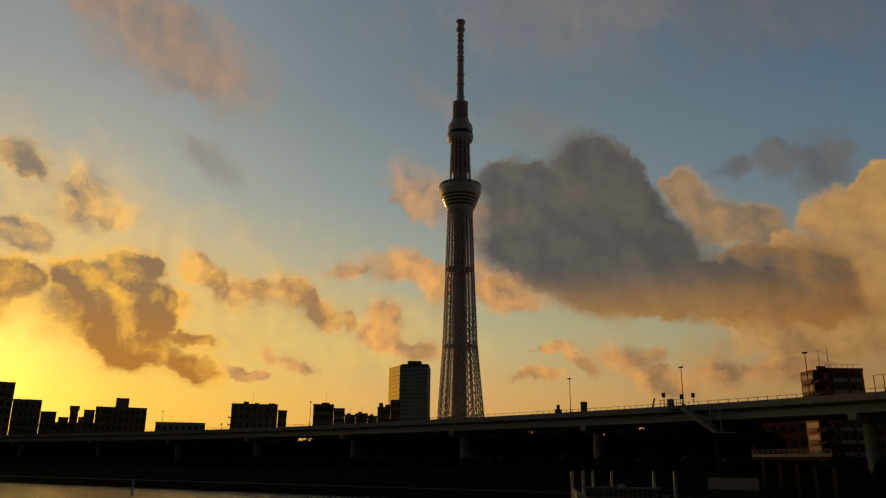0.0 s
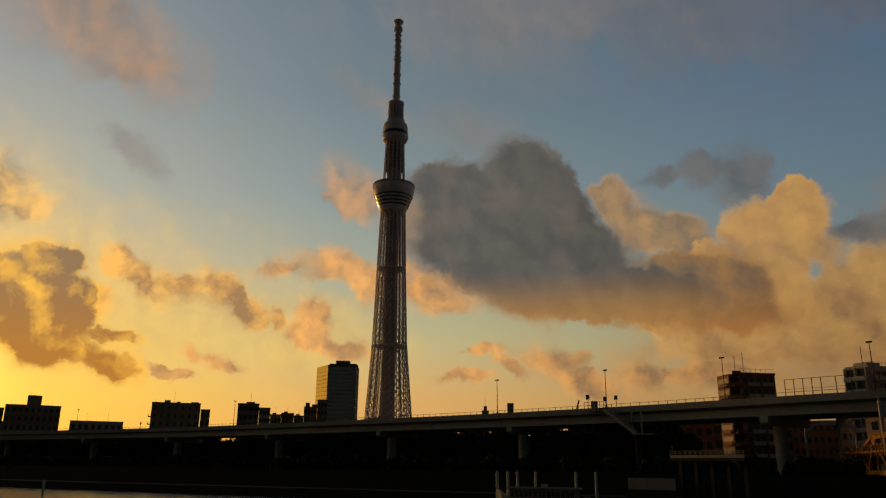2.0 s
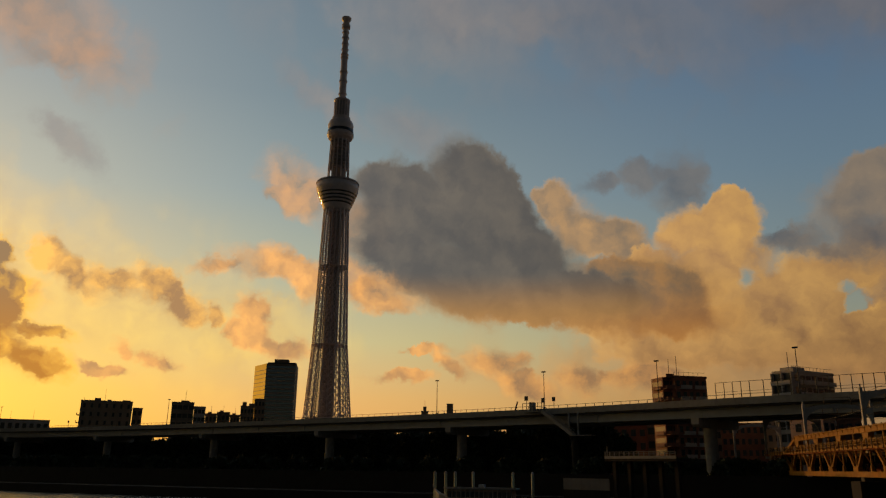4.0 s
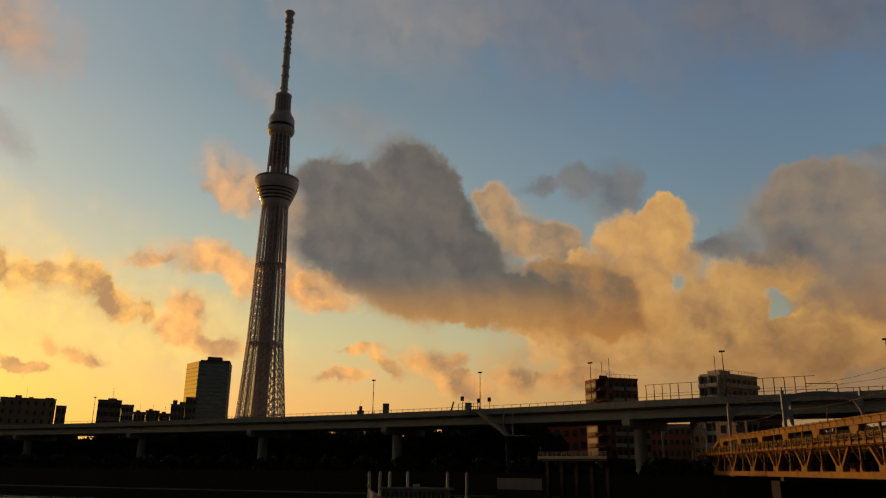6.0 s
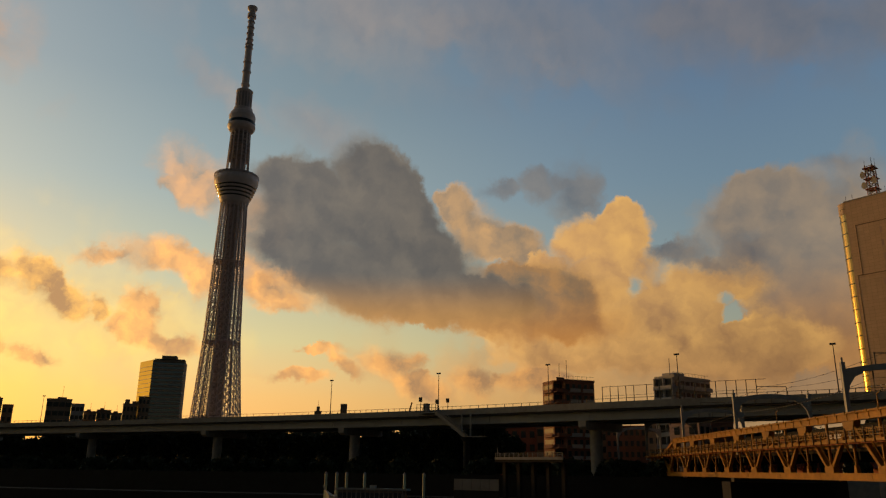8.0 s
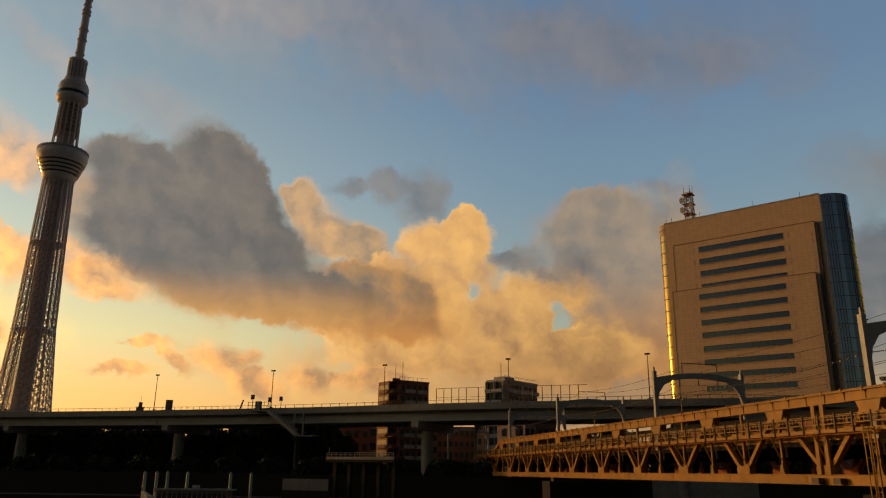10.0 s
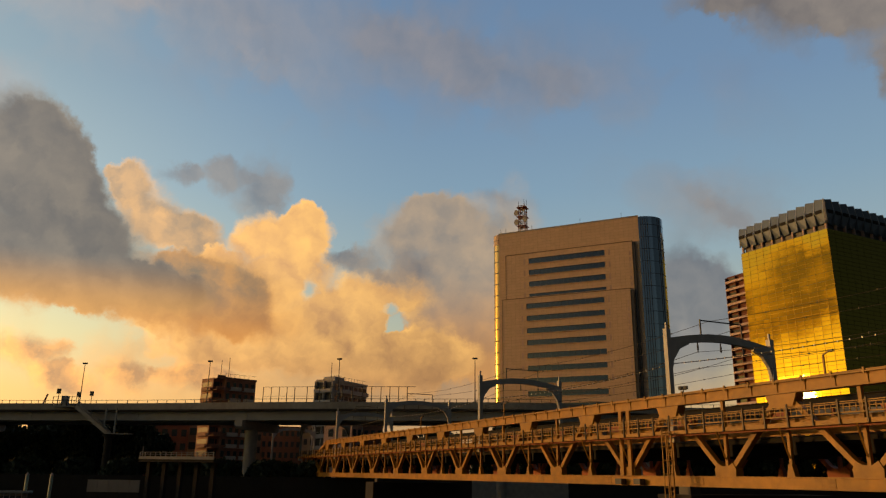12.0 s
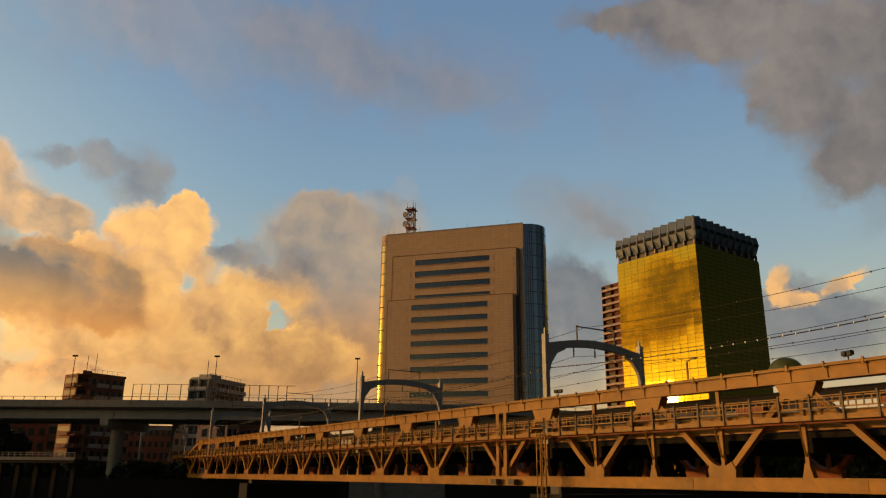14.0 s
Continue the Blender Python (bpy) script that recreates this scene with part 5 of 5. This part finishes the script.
def brick_apartments():
    t = building("brick_apartments", "red-brown tiled apartment block with stacked balconies", 26.76, 28.9, 226, 6.36, 10, 9, 5, wall=BRICK, turn=-2.5, win=0.5, group="",
                 extras=[("rail", 0, 0, 0, 0, 0), ("aerial", 0.25, 0.3, 0, 0, 6), ("aerial", 0.0, 0.3, 0, 0, 5)])
    H = height(226, 6.36)
    fh = (H - 4) / 9
    part("stair_wing", box((-2.4, 2.5, 4), (-0.01, 9, H + 0.4)), BRICK, t)
    # added flat dark sheets on the wall paint the shade of openings
    slot = part("stair_opening", box((-2.44, 3.0, 1.1), (-2.395, 8.4, 2.4)), STEEL_DARK, t, "flat dark sheet for a stair opening")
    pieces("stair_opening", slot, [at(0, 0, 4 + fh * k) for k in range(0, 9)], t)
    slot = part("corner_opening", box((-2.1, 2.46, 1.1), (-0.4, 2.495, 2.5)), STEEL_DARK, t, "flat dark sheet for the shaded recess behind the corner balcony")
    pieces("corner_opening", slot, [at(0, 0, 4 + fh * k) for k in range(0, 9)], t)
    bal = part("corner_balcony", prism(box((-2.7, -0.2, 0), (-0.2, 2.6, 0.15)), (-2.7, -0.2, 0.15), (-0.2, -0.08, 1.0)), BRICK, t)
    pieces("corner_balcony", bal, [at(0, 0, 4 + fh * k) for k in range(1, 10)], t)
    fin = part("side_balcony", prism(box((-3.2, 2.4, 0), (-2.41, 7.5, 0.15)), (-3.2, 2.4, 0.15), (-3.08, 7.5, 1.0)), BRICK, t)
    pieces("side_balcony", fin, [at(0, 0, 4 + fh * k) for k in range(1, 9)], t)
    L = (bearing(28.9, 228.5) - bearing(26.76, 223.5)).length
    bal = part("front_balcony", prism(box((0, -1.2, 0), (3.4, -0.05, 0.14)), (0, -1.2, 0.14), (3.4, -1.1, 1.05)), PALE_WALL, t)
    pieces("front_balcony", bal, [at(x, 0, 4 + fh * k) for k in range(1, 9) for x in (1.2, L * 0.55)], t)


brick_apartments()
def white_apartments():
    t = building("white_apartments", "pale apartment block with dark balcony recesses and rows of windows", 34.6, 37.0, 232, 6.4, 6.5, 9, 7, wall=PALE_WALL, turn=-7, win=0.75, balconies=1, group="",
                 extras=[("rail", 0, 0, 0, 0, 0), ("aerial", 0.05, 0.3, 0, 0, 5), ("box", 0.1, 0.2, 5, 4, 1.0)], sidewin=False)
    fh = (height(232, 6.4) - 4) / 9
    spots = [at(0, 0, 4 + fh * k) for k in range(1, 9)]
    # recess shade is a flat dark sheet on the wall, without depth
    pieces("balcony_recess", part("balcony_recess", box((-0.06, 0.3, 1.0), (-0.004, 6.2, fh - 0.25)), STEEL_DARK, t, "flat dark sheet for a shaded balcony recess"), spots, t)
    pieces("side_parapet", part("side_parapet", prism(box((-1.25, 0.0, -0.15), (-0.004, 6.5, 0.05)), (-1.25, 0.0, 0.05), (-1.12, 6.5, 0.95)), PALE_WALL, t), spots, t)
    for y in (0.1, 3.2, 6.3):
        part("side_column", box((-1.1, y - 0.14, 4), (-0.07, y + 0.14, height(232, 6.4))), PALE_WALL, t)


white_apartments()
building("lit_house", "small pale house catching the low sun beyond the bridge", 36.05, 36.75, 192, 3.4, 8, 4, 2, wall=PINK_WALL, turn=-2, group="houses beyond the bridge")
building("lit_house", "small brick house beyond the bridge", 36.85, 38.3, 194, 3.35, 8, 4, 3, wall=BRICK, group="houses beyond the bridge")
building("low_house", "dim house with many windows under the expressway", 29.6, 32.8, 260, 3.1, 14, 5, 8, wall=BRICK, group="houses beyond the bridge")
building("low_house", "dim brick house under the expressway", 20.8, 24.6, 250, 3.05, 12, 4, 6, wall=BRICK, group="houses beyond the bridge")
building("low_house", "dim house beside the bridge end under the expressway", 32.5, 35.2, 256, 3.4, 12, 5, 6, wall=DIM_WALL, group="houses beyond the bridge")
building("low_house", "dim long house behind the apartment block", 27.0, 30.2, 275, 2.85, 12, 4, 6, wall=DIM_WALL, group="houses beyond the bridge")
building("low_house", "dim brick house between apartment blocks", 24.45, 27.4, 258, 3.2, 12, 4, 3, wall=DIM_WALL, group="houses beyond the bridge")


RED_BROWN = material("dark_red_tile", (0.16, 0.055, 0.035), 0.8, 0.0, 0.6, 0.3)


def balcony_tower():
    p, q = bearing(63.80, 345), bearing(66.4, 330)
    L, H = (q - p).length, height(338, 14.1)
    t = thing("balcony_tower", face_matrix(p, q), "pinkish high-rise apartment tower with balconies on every floor", "apartment tower")
    part("body", box((0, 0, 4), (L, 16, H)), RED_BROWN, t)
    part("roof_box", box((L * 0.4, 2, H + 0.004), (L, 12, H + 3)), PINK_WALL, t)
    n = int((H - 6) / 3.15)
    fh = (H - 4) / n
    spots = [at(0, 0, 4 + fh * k) for k in range(1, n)]
    bal = part("balcony", prism(box((0.3, -1.4, 0), (L * 0.55, -0.05, 0.2)), (0.3, -1.4, 0.2), (L * 0.55, -1.25, 1.0)), PINK_WALL, t)
    pieces("balcony", bal, spots, t)
    bal = part("side_balcony", prism(box((-1.2, 0.5, 0), (-0.05, 15, 0.2)), (-1.2, 0.5, 0.2), (-1.05, 15, 1.0)), PINK_WALL, t)
    pieces("side_balcony", bal, spots, t)
    win = part("window", box((0.5, -0.04, 0.3), (L * 0.26, 0.01, 2.4)), DARK_GLASS, t)
    pieces("window", win, [at(0, 0, 4 + fh * k) for k in range(n)], t)
    # these side_window sheets stand for the dark recesses behind the balconies
    win = part("side_window", box((-0.04, 1, 0.3), (0.01, 14, 2.4)), RED_BROWN, t)
    pieces("side_window", win, [at(0, 0, 4 + fh * k) for k in range(n)], t)
    for x in (0.3, L * 0.28, L * 0.55):
        part("party_wall", box((x - 0.12, -1.2, 4), (x + 0.12, -0.004, H - 0.5)), RED_BROWN, t)
    for y in (0.6, 5.3, 10.0, 14.9):
        part("party_wall", box((-1.0, y - 0.12, 4), (-0.004, y + 0.12, H - 0.5)), RED_BROWN, t)


balcony_tower()


def dome_hall():
    c = bearing(75.95, 250)
    t = thing("dome_hall", Matrix.Translation(c), "rounded olive-gold metal roof form on a dark hall", "hall")
    part("hall", box((-9, -9, 4), (9, 9, 31)), STEEL_DARK, t)
    part("neck", lathe(bmesh.new(), [(2.2, 31.004), (1.7, 33), (2.0, 35.0)], 20), STEEL_DARK, t)
    part("dome", lathe(bmesh.new(), [(5.0 * math.cos(radians(a_)), 38.3 + 4.5 * math.sin(radians(a_))) for a_ in range(-60, 90, 10)], 28), OLIVE, t, smooth=True)


OLIVE = material("olive_gold_metal", (0.34, 0.28, 0.06), 0.5, 0.3, 1.0, 0.2)
dome_hall()


def tower_crane():
    t = thing("tower_crane", Matrix.Translation(bearing(15.1, 480, 4)), "distant red and white lattice crane jib", "crane")
    part("mast", box((-0.6, -0.6, 0), (0.6, 0.6, 34)), PALE_WALL, t)
    part("jib", beam(bmesh.new(), (-0.4, 0, 34), (2.6, 0, 43.5), 0.8), RUST, t)
    part("cab", box((-1.2, -1, 32), (1.4, 1, 34.2)), RUST, t)


tower_crane()


# ---- things on the expressway ----
def street_lamp(i, h=8.6):
    p, d, n = line_frame(i)
    t = thing("street_lamp", Matrix.Translation((p.x + n.x * 0.13, p.y + n.y * 0.13, TOP)) @ Matrix.Rotation(math.atan2(d.y, d.x), 4, "Z"), "slim grey road lamp on the expressway parapet", "street lamp", "road lamps")
    part("pole", lathe(bmesh.new(), [(0.12, 0), (0.07, h)], 8), STEEL_DARK, t)
    part("base_plate", box((-0.2, -0.12, 0), (0.2, 0.12, 0.35)), STEEL_DARK, t)
    part("lamp_head", box((-0.5, -0.22, h + 0.002), (0.5, 0.22, h + 0.3)), STEEL_DARK, t)


for deg in (-27.5, -20.0, -9.82, 9.37, 17.35, 25.55, 34.87, 45.1):
    street_lamp(line_at(deg))


def road_sign(i, h, w):
    p, d, n = line_frame(i)
    t = thing("road_sign", Matrix.Translation((p.x + n.x * 0.13, p.y + n.y * 0.13, TOP)) @ Matrix.Rotation(math.atan2(d.y, d.x), 4, "Z"), "small dark square sign on a post above the parapet", "sign", "parapet signs")
    part("post", beam(bmesh.new(), (0, 0, 0), (0, 0, h), 0.1), STEEL_DARK, t)
    part("sign_board", box((-w / 2, -0.16, h - 0.2), (w / 2, -0.055, h + w * 0.9)), STEEL_DARK, t)


for deg, h, w in ((16.03, 2.3, 1.0), (17.27, 1.6, 1.0), (18.05, 1.8, 0.9), (-15.99, 1.8, 0.8)):
    road_sign(line_at(deg), h, w)


def wind_fence():
    t = thing("barrier_fence", Matrix.Identity(4), "tall see-through barrier fence of dark posts on the expressway", "fence")
    i0, i1 = round(line_at(29.2)), round(line_at(40.2))
    prev = None
    k = 0
    for i in range(i0, i1 + 1):
        p, d, n = line_frame(i)
        a_ = Vector((p.x + n.x * 0.2, p.y + n.y * 0.2, TOP))
        if prev is not None:
            for f in (0.0, 0.5):
                b_ = prev.lerp(a_, f)
                part("post", beam(bmesh.new(), b_, b_ + Vector((0, 0, 3.1)), 0.12), STEEL_DARK, t)
            part("top_rail", beam(bmesh.new(), prev + Vector((0, 0, 3.1)), a_ + Vector((0, 0, 3.1)), 0.08), STEEL_DARK, t)
            part("middle_rail", beam(bmesh.new(), prev + Vector((0, 0, 1.2)), a_ + Vector((0, 0, 1.2)), 0.05), STEEL_DARK, t)
        prev = a_


wind_fence()


def escape_stair():
    i = line_at(16.9)
    p, d, n = line_frame(i)
    t = thing("escape_stair", Matrix.Translation((p.x - n.x * 0.05, p.y - n.y * 0.05, 0)) @ Matrix.Rotation(math.atan2(d.y, d.x), 4, "Z"), "grey steel emergency stair hung on the side of the expressway", "stair")
    part("landing", box((-3, -2.2, TOP - 0.9), (2.5, -0.05, TOP - 0.7)), DECK_PAINT, t)
    for x in np.arange(-3, 2.6, 1.1):
        part("landing_post", beam(bmesh.new(), (x, -2.15, TOP - 0.7), (x, -2.15, TOP + 1.3), 0.1), STEEL_DARK, t)
    for z in (0.4, 1.2):
        part("landing_rail", beam(bmesh.new(), (-3, -2.15, TOP + z), (2.5, -2.15, TOP + z), 0.08), STEEL_DARK, t)
    part("cabinet", box((-1.6, -1.4, TOP - 0.698), (-0.4, -0.3, TOP + 1.5)), DECK_PAINT, t)
    x0, z0, x1, z1 = 2.5, TOP - 0.8, 10.6, TOP - 6.4
    for y in (-2.2, -0.9):
        part("stringer", beam(bmesh.new(), (x0, y, z0), (x1, y, z1), 0.12, 0.8), CONCRETE, t)
        part("stair_rail", beam(bmesh.new(), (x0, y, z0 + 1.1), (x1, y, z1 + 1.1), 0.08), DECK_PAINT, t)
        for k in range(9):
            f = (k + 0.5) / 9
            x, z = x0 + (x1 - x0) * f, z0 + (z1 - z0) * f
            part("baluster", beam(bmesh.new(), (x, y, z), (x, y, z + 1.1), 0.06), DECK_PAINT, t)
    tread = part("tread", box((-0.14, -2.13, -0.03), (0.14, -0.97, 0.03)), DECK_PAINT, t)
    pieces("tread", tread, [at(x0 + (x1 - x0) * (k + 0.5) / 34, 0, z0 + (z1 - z0) * (k + 0.5) / 34) for k in range(34)], t)
    part("lower_landing", box((10.5, -2.4, z1 - 0.2), (15.5, -0.05, z1)), CONCRETE, t)
    for x in (9.4, 11.8):
        part("support_column", box((x - 0.15, -1.6, z1 - 0.2 if x > 10 else z1 + 1.0), (x + 0.15, -1.3, TOP - 1.2)), DECK_PAINT, t)
    part("stair_pier", lathe(bmesh.new(), [(0.8, 2), (0.8, z1 - 1.2), (1.4, z1 - 0.204)], 16, (10.6, -1.2)), CONCRETE_SHADED, t)


escape_stair()


# ---- river edge ----
def jetty():
    p, q = bearing(21.55, 147), bearing(26.45, 138)
    t = thing("raised_walkway", face_matrix(p, q), "grey concrete walkway on columns beside the river with a rail", "walkway")
    L = (q - p).length
    z = height(143, 0.80)
    part("walkway_slab", box((0, 0, z - 0.45), (L, 4, z)), CONCRETE_SHADED, t)
    part("walkway_kerb", box((0, -0.06, z + 0.004), (L, 0.2, z + 0.5)), CONCRETE, t)
    for k in range(5):
        x = 1 + (L - 2) * k / 4
        part("walkway_column", box((x - 0.35, 1.4, -0.5), (x + 0.35, 2.2, z - 0.454)), CONCRETE_SHADED, t)
    for k in range(15):
        x = 0.1 + (L - 0.2) * k / 14
        part("rail_post", box((x - 0.06, 0.0, z + 0.5), (x + 0.06, 0.12, z + 1.2)), CONCRETE, t)
    for zz in (0.8, 1.15):
        part("rail", box((0, 0.02, z + zz), (L, 0.1, z + zz + 0.08)), CONCRETE, t)
    part("lamp_post", beam(bmesh.new(), (0.4, 0.3, z), (0.4, 0.3, z + 2.2), 0.1), CONCRETE, t)


jetty()


def far_wall_panel():
    p, q = bearing(18.56, 148), bearing(21.8, 144)
    L = (q - p).length
    t = thing("site_screen", face_matrix(p, q), "long pale grey panel screen on the river terrace", "screen wall")
    for k in range(5):
        part("screen_panel", box((L * k / 5 + 0.02, 0, 3.5), (L * (k + 1) / 5 - 0.02, 0.1, 5.5)), GREY_WALL, t)
        # added plinth, dark by colour, sets the panel foot in shade
        part("screen_plinth", box((L * k / 5 + 0.02, -0.05, 2.0), (L * (k + 1) / 5 - 0.02, 0.12, 3.496)), CONCRETE_SHADED, t)
        part("screen_post", box((L * k / 5 - 0.05, 0.11, 2.0), (L * k / 5 + 0.05, 0.2, 5.6)), STEEL_DARK, t)


far_wall_panel()


def boat():
    p, q = bearing(9.1, 141), bearing(15.7, 137)
    t = thing("river_boat", face_matrix(p, q) @ Matrix.Diagonal((1, 1, 1.2, 1)), "low roofed river excursion boat with a teal roof moored at piles", "boat")
    L = (q - p).length
    bm = bmesh.new()
    stations = [(0.0, 0.3, 2.9), (0.06, 1.0, 2.2), (0.2, 1.7, 1.7), (0.5, 2.0, 1.5), (0.85, 1.9, 1.6), (1.0, 1.3, 1.9)]
    rows = []
    for f, w, zt in stations:
        rows.append([bm.verts.new((L * f, 2 + y, z)) for y, z in ((-w, zt), (-w * 0.8, 0.3), (0, -0.3), (w * 0.8, 0.3), (w, zt))])
    for a_, b_ in zip(rows, rows[1:]):
        for j in range(5):
            bm.faces.new((a_[j], a_[(j + 1) % 5], b_[(j + 1) % 5], b_[j]))
    bm.faces.new(rows[0][::-1])
    bm.faces.new(rows[-1])
    part("hull", bm, HULL, t)
    part("stripe", box((L * 0.12, -0.02, 1.15), (L * 0.9, 0.12, 1.35)), RUST, t)
    part("cabin", box((L * 0.16, 0.6, 1.5), (L * 0.88, 3.4, 2.9)), DIM_WALL, t)
    n = 14
    for k in range(n):
        x = L * (0.17 + 0.70 * k / n)
        part("cabin_window", box((x, 0.57, 1.8), (x + L * 0.04, 0.597, 2.6)), DARK_GLASS, t)
        part("cabin_post", box((x + L * 0.042, 0.55, 1.5), (x + L * 0.048, 0.597, 2.9)), PALE_WALL, t)
    part("roof", box((L * 0.13, 0.3, 2.904), (L * 0.92, 3.7, 3.15)), ROOF_TEAL, t, "teal flat roof")
    part("roof_edge", box((L * 0.13, 0.2, 2.95), (L * 0.92, 0.297, 3.2)), PALE_WALL, t)
    part("roof_hatch", box((L * 0.5, 1.2, 3.154), (L * 0.56, 2.4, 3.6)), PALE_WALL, t)
    part("prow_post", beam(bmesh.new(), (0.1, 2, 2.2), (-0.4, 2, 3.5), 0.16), HULL, t)


boat()


def mooring_pile(deg, d, top):
    t = thing("mooring_pile", Matrix.Translation(bearing(deg, d)), "pale green round mooring pile with a pointed cap", "pile", "mooring piles")
    part("shaft", lathe(bmesh.new(), [(0.26, -1), (0.26, top - 0.5)], 12), PILE, t)
    part("cap", lathe(bmesh.new(), [(0.30, top - 0.498), (0.30, top - 0.35), (0.03, top)], 12), PALE_WALL, t)


for deg, d in ((9.33, 144), (10.1, 144.5), (10.8, 144.5), (12.1, 144), (14.98, 142), (16.39, 142)):
    mooring_pile(deg, d, height(143, -0.17))
mooring_pile(-21.4, 205, 3.4)


# ---- trees ----
def tree(seed, h, w):
    rnd = random.Random(seed)
    t = thing("tree", Matrix.Identity(4), "dark leafy riverside tree in deep shade", "tree", "riverside trees")
    bm = bmesh.new()
    lathe(bm, [(0.45, -0.5), (0.32, h * 0.25), (0.22, h * 0.45), (0.08, h * 0.8)], 8)
    tips = []
    for k in range(9):
        a_, z = rnd.uniform(0, 6.28), h * rnd.uniform(0.22, 0.6)
        tip = Vector((math.cos(a_) * w * rnd.uniform(0.4, 0.8), math.sin(a_) * w * rnd.uniform(0.4, 0.8), z + h * rnd.uniform(0.1, 0.3)))
        beam(bm, (0, 0, z), tip, 0.16)
        tips.append(tip)
    part("trunk", bm, BARK, t)
    bm = bmesh.new()
    for k in range(56):
        if k < 9:
            c = tips[k]
        else:
            a_, rr, f = rnd.uniform(0, 6.28), w * math.sqrt(rnd.random()), rnd.random()
            c = Vector((math.cos(a_) * rr * (1.05 - 0.5 * f), math.sin(a_) * rr * (1.05 - 0.5 * f), h * (0.22 + 0.72 * f)))
        r = w * rnd.uniform(0.2, 0.36)
        for _ in range(72):
            v = Vector((rnd.gauss(0, 1), rnd.gauss(0, 1), rnd.gauss(0, 0.7))).normalized() * r * rnd.uniform(0.5, 1.05)
            s_ = rnd.uniform(0.35, 0.75)
            m = Matrix.Translation(c + v) @ Euler((rnd.uniform(0, 3), rnd.uniform(0, 3), rnd.uniform(0, 6))).to_matrix().to_4x4()
            q = [bm.verts.new(m @ Vector(o)) for o in ((-s_, 0, 0), (0, -s_ * 0.6, 0.05), (s_, 0, 0), (0, s_ * 0.6, -0.05))]
            bm.faces.new(q)
    tagged(part("crown", bm, FOLIAGE, t), kind="stuff")
    return t


def planting():
    rnd = random.Random(11)
    kinds = [tree(1, 15.5, 5.6), tree(2, 14.0, 6.2), tree(3, 12.5, 5.6), tree(4, 5.0, 3.6)]
    used = set()

    def put(k, x, y, s_):
        m = Matrix.LocRotScale((x, y, 4.0), Euler((0, 0, rnd.uniform(0, 6.28))), None)
        if k not in used:
            used.add(k)
            kinds[k].matrix_world = m
        else:
            copy_thing(kinds[k], m)
    # behind the expressway
    for i in range(0, len(LINE), 3):
        p, d, n = line_frame(i)
        deg = math.degrees(math.atan2(p.x, p.y))
        if deg < -35 or deg > 112:
            continue
        if 19.5 < deg < 29.6:
            put(3, p.x + n.x * 23, p.y + n.y * 23, 1)
            continue
        if 29.6 <= deg < 46:
            put(rnd.choice((1, 2)), p.x + n.x * 46, p.y + n.y * 46, 1)
            put(2, p.x + n.x * 40, p.y + n.y * 40, 1)
            continue
        for base in (20, 27, 35):
            off = base + rnd.uniform(0, 4)
            put(rnd.choice((0, 0, 1, 2)), p.x + n.x * off, p.y + n.y * off, 1)
    # behind the bridge, at the feet of the office towers
    for deg in range(49, 90, 2):
        spot = bearing(deg + rnd.uniform(-0.6, 0.6), rnd.uniform(196, 206))
        put(rnd.choice((0, 1)), spot.x, spot.y, 1)
    # low trees between flood wall and piers
    for k in range(0, 640, 9):
        base = BANK_A + BANK_DIR * (150 + k) + BANK_OUT * rnd.uniform(13, 16)
        deg = math.degrees(math.atan2(base.x, base.y))
        if -36 < deg < 60:
            put(3, base.x, base.y, 1)


planting()
